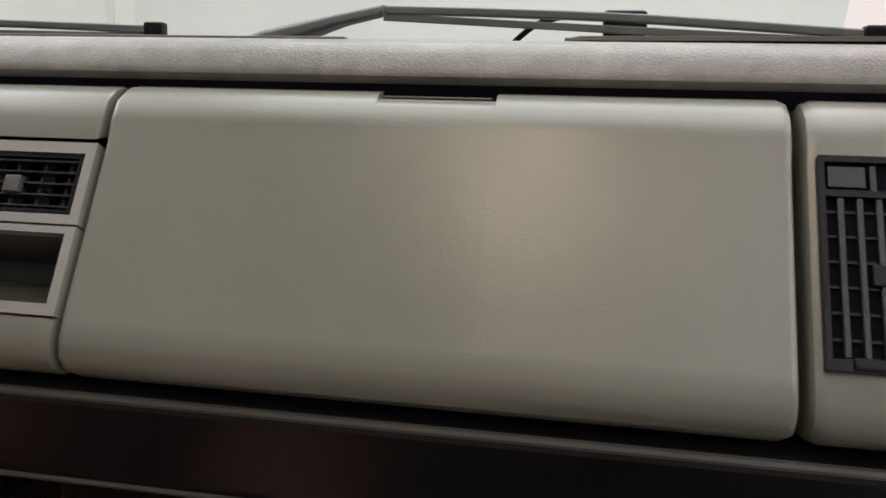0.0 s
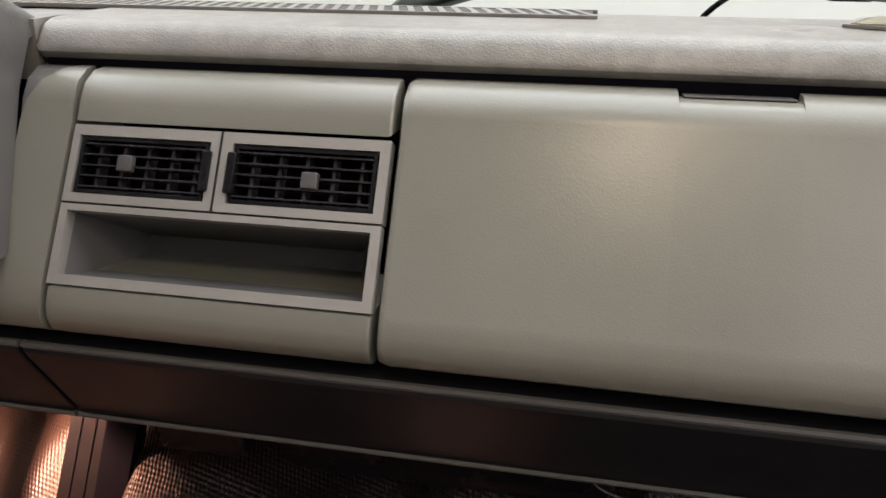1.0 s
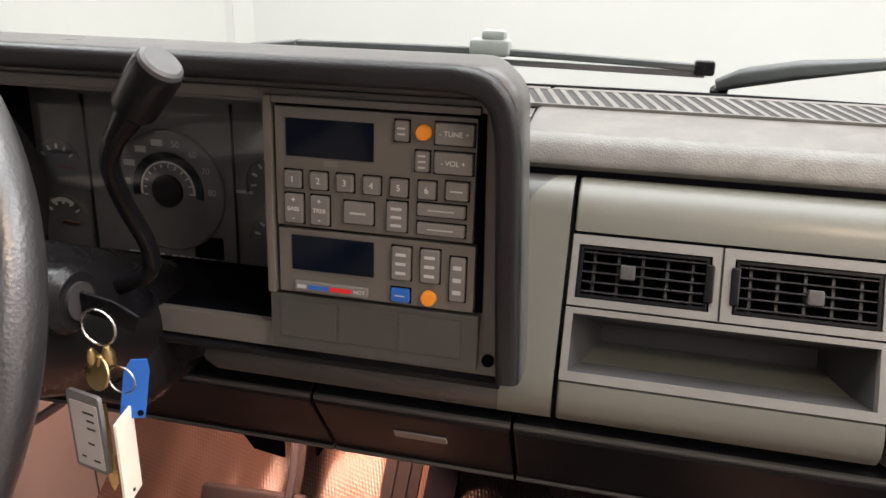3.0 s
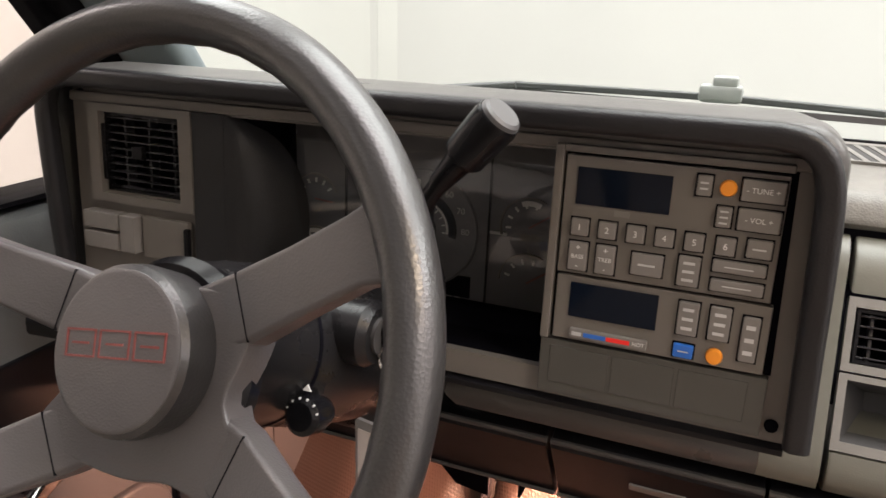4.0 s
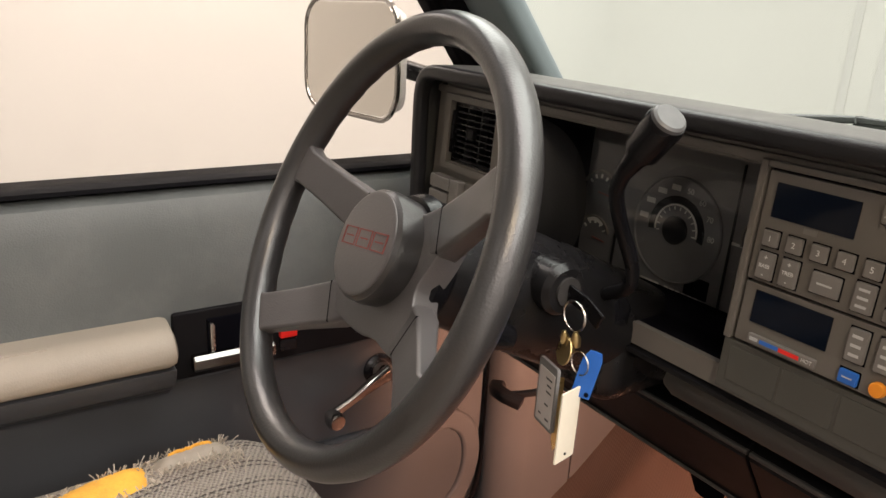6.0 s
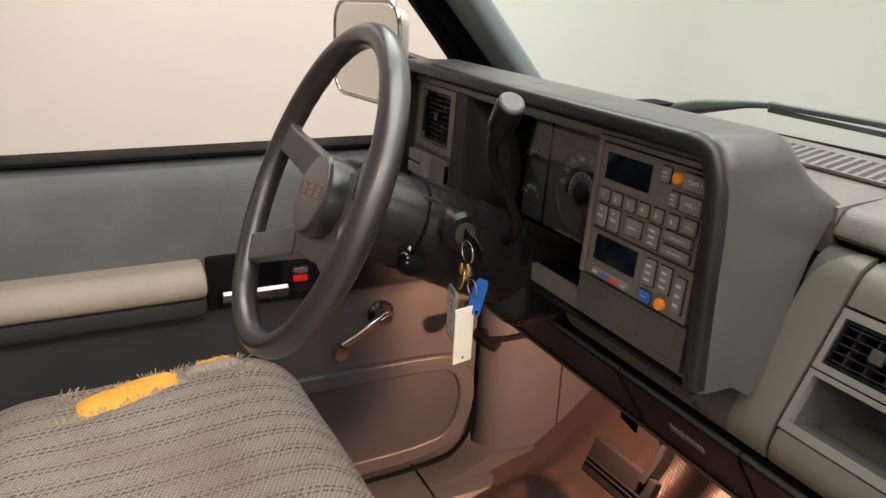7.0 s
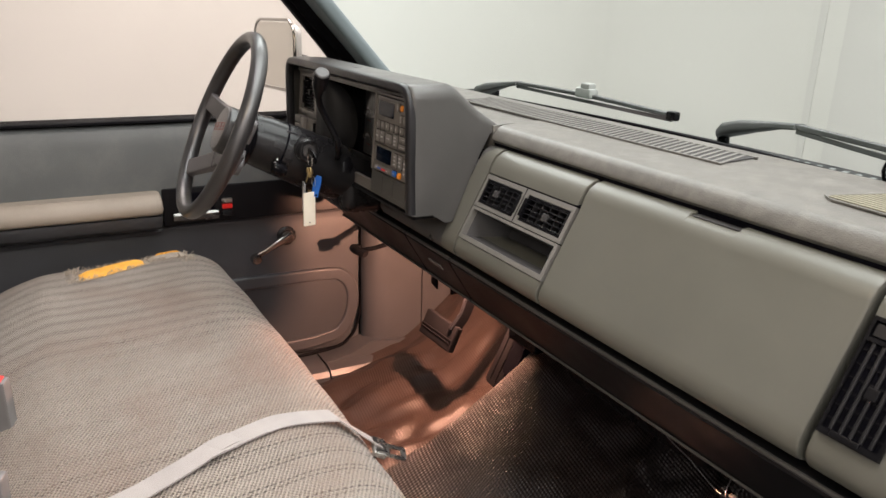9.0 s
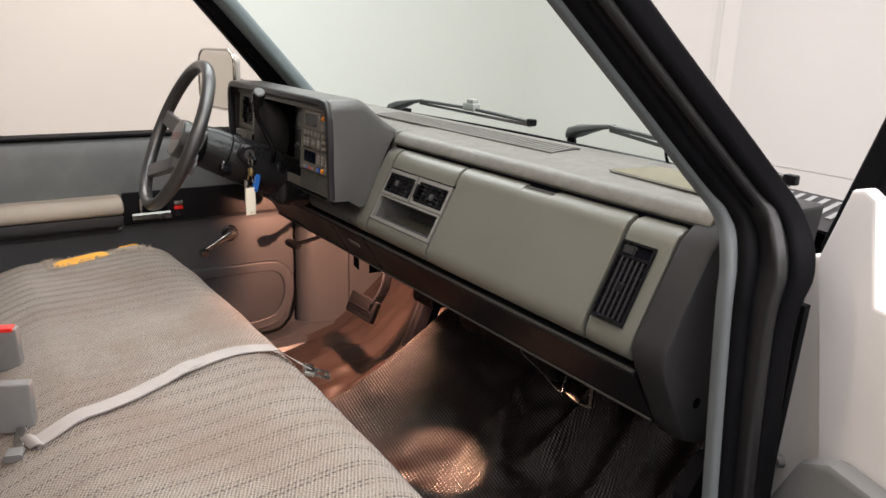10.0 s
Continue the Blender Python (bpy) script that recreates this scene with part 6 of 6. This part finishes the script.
lap = thing("lap_belt", (0.12, -0.45, 0.45), "grey lap belt lying across the bench seat", "seat belt")
way = smooth_path([(0.213, -0.672, 0), (0.192, -0.570, 0), (0.134, -0.437, 0), (0.108, -0.345, 0), (0.122, -0.255, 0)], 8)
pts = [on_seat(p.x, p.y, 0.003 + 0.004 * math.exp(-((p.y + 0.435) / 0.02) ** 2)) for p in way]
front_p = [Vector((0.142, -0.226, 0.450)), Vector((0.160, -0.206, 0.438))]
part("webbing", ribbon(bmesh.new(), pts + front_p, 0.036, 0.002, (1, 0.15, 0)), M_BELT, lap, "grey woven webbing")
part("folded_end", ribbon(bmesh.new(), [p + Vector((0.004, 0, 0.003)) for p in pts[:24]], 0.034, 0.002, (1, 0.22, 0.0)), M_BELT, lap)
part("strap_fold", ribbon(bmesh.new(), [on_seat(0.142 - 0.006 * k_, -0.452 + 0.014 * k_, 0.006 + 0.0035 * math.sin(math.pi * k_ / 4)) for k_ in range(5)], 0.030, 0.0022, (1, 0.55, 0)), M_BELT, lap, "crumpled fold in the strap")
LT = frame_of((0.176, -0.190, 0.428), (0.25, 0.85, -0.35), (-0.95, 0.25, 0.1))
part("latch_plate", holed(bmesh.new(), LT, -0.024, 0.022, -0.014, 0.014, [(-0.004, 0.014, -0.008, 0.008)], 0.0025, -0.0005), M_STEEL, lap, "chrome latch plate", smooth=False)
part("strap_loop", ribbon(bmesh.new(), [on_seat(0.222 - 0.004 * k_, -0.664 - 0.004 * k_, 0.006 + 0.005 * math.sin(math.pi * k_ / 5)) for k_ in range(6)], 0.040, 0.003, (1, 0.25, 0)), M_BELT, lap, "sewn loop at the strap's end")
part("adjuster", box(-0.030, -0.010, -0.019, 0.019, -0.003, 0.006, r=0.002, m=LT), M_STEEL, lap)


def buckle(at, xd, yd, label, red):
    b = thing("belt_buckle", at, label, "seat belt buckle", group="belt buckles")
    m = frame_of(at, xd, yd)
    part("body", box(-0.026, 0.026, -0.045, 0.040, -0.012, 0.012, r=0.005, m=m), M_BUCKLE, b, "grey plastic body")
    if red:
        part("release_button", box(-0.020, 0.020, 0.034, 0.0425, -0.008, 0.0125, r=0.002, m=m), M_RED, b, "red release button")
    part("stalk", prism(bmesh.new(), [(-0.010, -0.045), (0.010, -0.045), (0.006, -0.110), (-0.004, -0.110)], -0.004, 0.004, m=m, axis="z"), M_STEEL, b, "bare metal stalk")
    part("stalk_foot", box(-0.018, 0.012, -0.118, -0.104, -0.008, 0.008, r=0.003, m=m), M_BLACK, b)
    return b


buckle((-0.105, -0.682, 0.480), (0.35, 0.93, 0.0), (0.05, -0.03, 0.99), "grey belt buckle with a red release button", True)
buckle((0.135, -0.686, 0.474), (0.35, 0.93, -0.02), (0.02, 0.03, 0.99), "grey belt buckle turned away on its stalk", False)
anchor = thing("belt_anchor", (0.19, -0.68, 0.45), "worn metal belt anchor lying on the seat", "belt anchor")
part("tongue", sweep(bmesh.new(), [on_seat(0.152, -0.683, 0.007), on_seat(0.185, -0.690, 0.007), on_seat(0.214, -0.700, 0.005)], rrect(0.016, 0.005, 0.002)), M_STEEL, anchor)
part("sleeve", sweep(bmesh.new(), [on_seat(0.206, -0.697, 0.008), on_seat(0.226, -0.703, 0.008)], rrect(0.026, 0.012, 0.004)), M_BUCKLE, anchor, "grey plastic sleeve")

# ---------- wipers ----------
def wiper(name, pivot, elbow, blade_a, blade_b, label, clip):
    w = thing(name, pivot, label, "wiper", group="windshield wipers")
    a, e = Vector(pivot), Vector(elbow)
    part("arm", sweep(bmesh.new(), [a, a.lerp(e, 0.12) + Vector((0, 0, 0.006)), a.lerp(e, 0.35) + Vector((0, 0, 0.008)), a.lerp(e, 0.75) + Vector((0, 0, 0.005)), e], rrect(0.017, 0.009, 0.003), scale=[1.7, 2.5, 2.3, 1.2, 1.0]), M_WIPER, w, "dull black wedge-shaped wiper arm")
    b0, b1 = Vector(blade_a), Vector(blade_b)
    part("blade", sweep(bmesh.new(), smooth_path([b0, b0.lerp(b1, 0.5) + Vector((0, 0.002, 0.004)), b1], 6), rrect(0.011, 0.008, 0.002)), M_WIPER, w, "black wiper blade")
    part("rubber", sweep(bmesh.new(), [b0 + Vector((0, -0.002, -0.007)), b1 + Vector((0, -0.002, -0.007))], rrect(0.003, 0.007, 0.001)), M_WIPER, w)
    c, dark_clip = Vector(clip), clip[0] > 0.3
    if dark_clip:
        part("clip", box(c.x - 0.020, c.x + 0.020, c.y - 0.009, c.y + 0.009, c.z - 0.016, c.z + 0.008, r=0.004), M_BLACK, w, "black plastic clip")
    else:
        part("clip", box(c.x - 0.024, c.x + 0.024, c.y - 0.012, c.y + 0.012, c.z - 0.010, c.z + 0.010, r=0.005), M_CLIP, w, "pale plastic clip")
        part("clip_top", box(c.x - 0.010, c.x + 0.018, c.y - 0.010, c.y + 0.010, c.z + 0.006, c.z + 0.020, r=0.004), M_CLIP, w)
    part("pivot_cap", lathe(bmesh.new(), [(0, -0.05), (0.010, -0.05), (0.011, -0.006), (0.008, -0.003), (0, -0.002)], frame_of(pivot, (1, 0, 0), (0, 1, 0.2)), 16), M_BLACK, w)
    part("tip", box(b1.x - 0.012, b1.x + 0.010, b1.y - 0.007, b1.y + 0.007, b1.z - 0.008, b1.z + 0.008, r=0.003), M_BLACK, w)


wiper("wiper", (-0.655, 0.435, 0.822), (-0.425, 0.402, 0.872), (-0.430, 0.402, 0.872), (0.060, 0.398, 0.866), "black windshield wiper ahead of the driver", (-0.182, 0.400, 0.878))
wiper("wiper", (0.089, 0.495, 0.836), (0.315, 0.390, 0.886), (0.312, 0.390, 0.886), (0.748, 0.331, 0.860), "black windshield wiper ahead of the passenger", (0.545, 0.372, 0.876))
tagged(part("washer_hose", sweep(bmesh.new(), smooth_path([(0.420, 0.47, 0.80), (0.425, 0.43, 0.84), (0.46, 0.395, 0.872), (0.50, 0.382, 0.882)], 6), circle(0.003, 8)), M_RUBBER), "thin black washer hose by the wiper", "hose")

# ---------- outside mirror ----------
mir = thing("door_mirror", (-1.0, 0.05, 0.85), "large rectangular chrome-framed door mirror", "door mirror")
MM = frame_of((-1.070, 0.028, 0.892), (0.985, 0.085, 0.02), (-0.02, 0.02, 1))
prof = rrect(0.284, 0.182, 0.048, 6)
part("shell", prism(bmesh.new(), rrect(0.262, 0.160, 0.030, 6), -0.030, -0.002, r=0.012, m=MM, axis="z"), M_PAINT, mir, "pale mirror shell")
part("glass", prism(bmesh.new(), rrect(0.272, 0.170, 0.043, 6), -0.002, 0.0012, m=MM, axis="z"), M_MIRROR, mir, "mirror glass", smooth=False)
part("frame", sweep(bmesh.new(), [MM @ Vector((a, c, 0.0)) for a, c in prof], circle(0.0045, 8), up=MM.to_3x3() @ Vector((0, 0, 1)), closed=True), M_CHROME, mir, "chrome rim")
part("bracket", sweep(bmesh.new(), smooth_path([(-1.01, 0.075, 0.885), (-0.95, 0.10, 0.875), (-0.90, 0.125, 0.865)], 5), rrect(0.030, 0.026, 0.008)), M_BLACK, mir, "black mirror bracket")

# ---------- open passenger door ----------
pd = thing("passenger_door", (0.86, 0.25, 0.05), "open passenger door with pale grey inner panel", "car door")
PD = frame_of((0.838, 0.262, 0.0), (0.93, -0.37, 0), (0, 0, 1))
part("inner_panel", box(-0.006, 1.12, -0.05, 0.778, -0.06, 0.0, r=0.008, m=PD), M_INNER, pd, "pale grey inner door panel")
part("door_trim", prism(bmesh.new(), [(0.036, 0.780), (0.063, 0.677), (0.100, 0.527), (0.140, 0.30), (1.08, 0.30), (1.08, 0.745), (0.150, 0.755), (0.120, 0.880), (0.098, 0.890), (0.077, 0.884)], 0.0, 0.024, r=0.008, m=PD, axis="z"), M_INNER, pd, "pale grey moulded door trim with a raised mirror corner")
part("speaker_pod", prism(bmesh.new(), [(0.010, 0.20), (0.040, 0.385), (0.068, 0.445), (0.110, 0.524), (0.163, 0.554), (0.46, 0.560), (0.50, 0.48), (0.50, 0.20)], 0.024, 0.062, r=0.014, m=PD, axis="z"), M_POD, pd, "grey speaker pod")
part("outer_skin", box(-0.02, 1.14, -0.12, 0.74, -0.13, -0.065, r=0.02, m=PD), M_PAINT, pd, "white painted outer skin")
part("window_frame", sweep(bmesh.new(), [PD @ Vector(p) for p in ((0.0, 0.72, -0.04), (0.005, 0.78, -0.04), (0.11, 1.02, -0.03), (0.28, 1.40, -0.02), (1.0, 1.44, -0.01))], rrect(0.050, 0.036, 0.010), up=PD.to_3x3() @ Vector((0, 0, 1))), M_RUBBER, pd, "black window frame")
part("belt_seal", box(0.325, 1.1, 0.779, 0.795, -0.045, -0.005, r=0.004, m=PD), M_RUBBER, pd)
part("bumper_stop", lathe(bmesh.new(), [(0, 0), (0.010, 0), (0.008, 0.010), (0, 0.011)], PD @ Matrix.Translation((0.010, 0.456, 0)), 14), M_BUCKLE, pd)
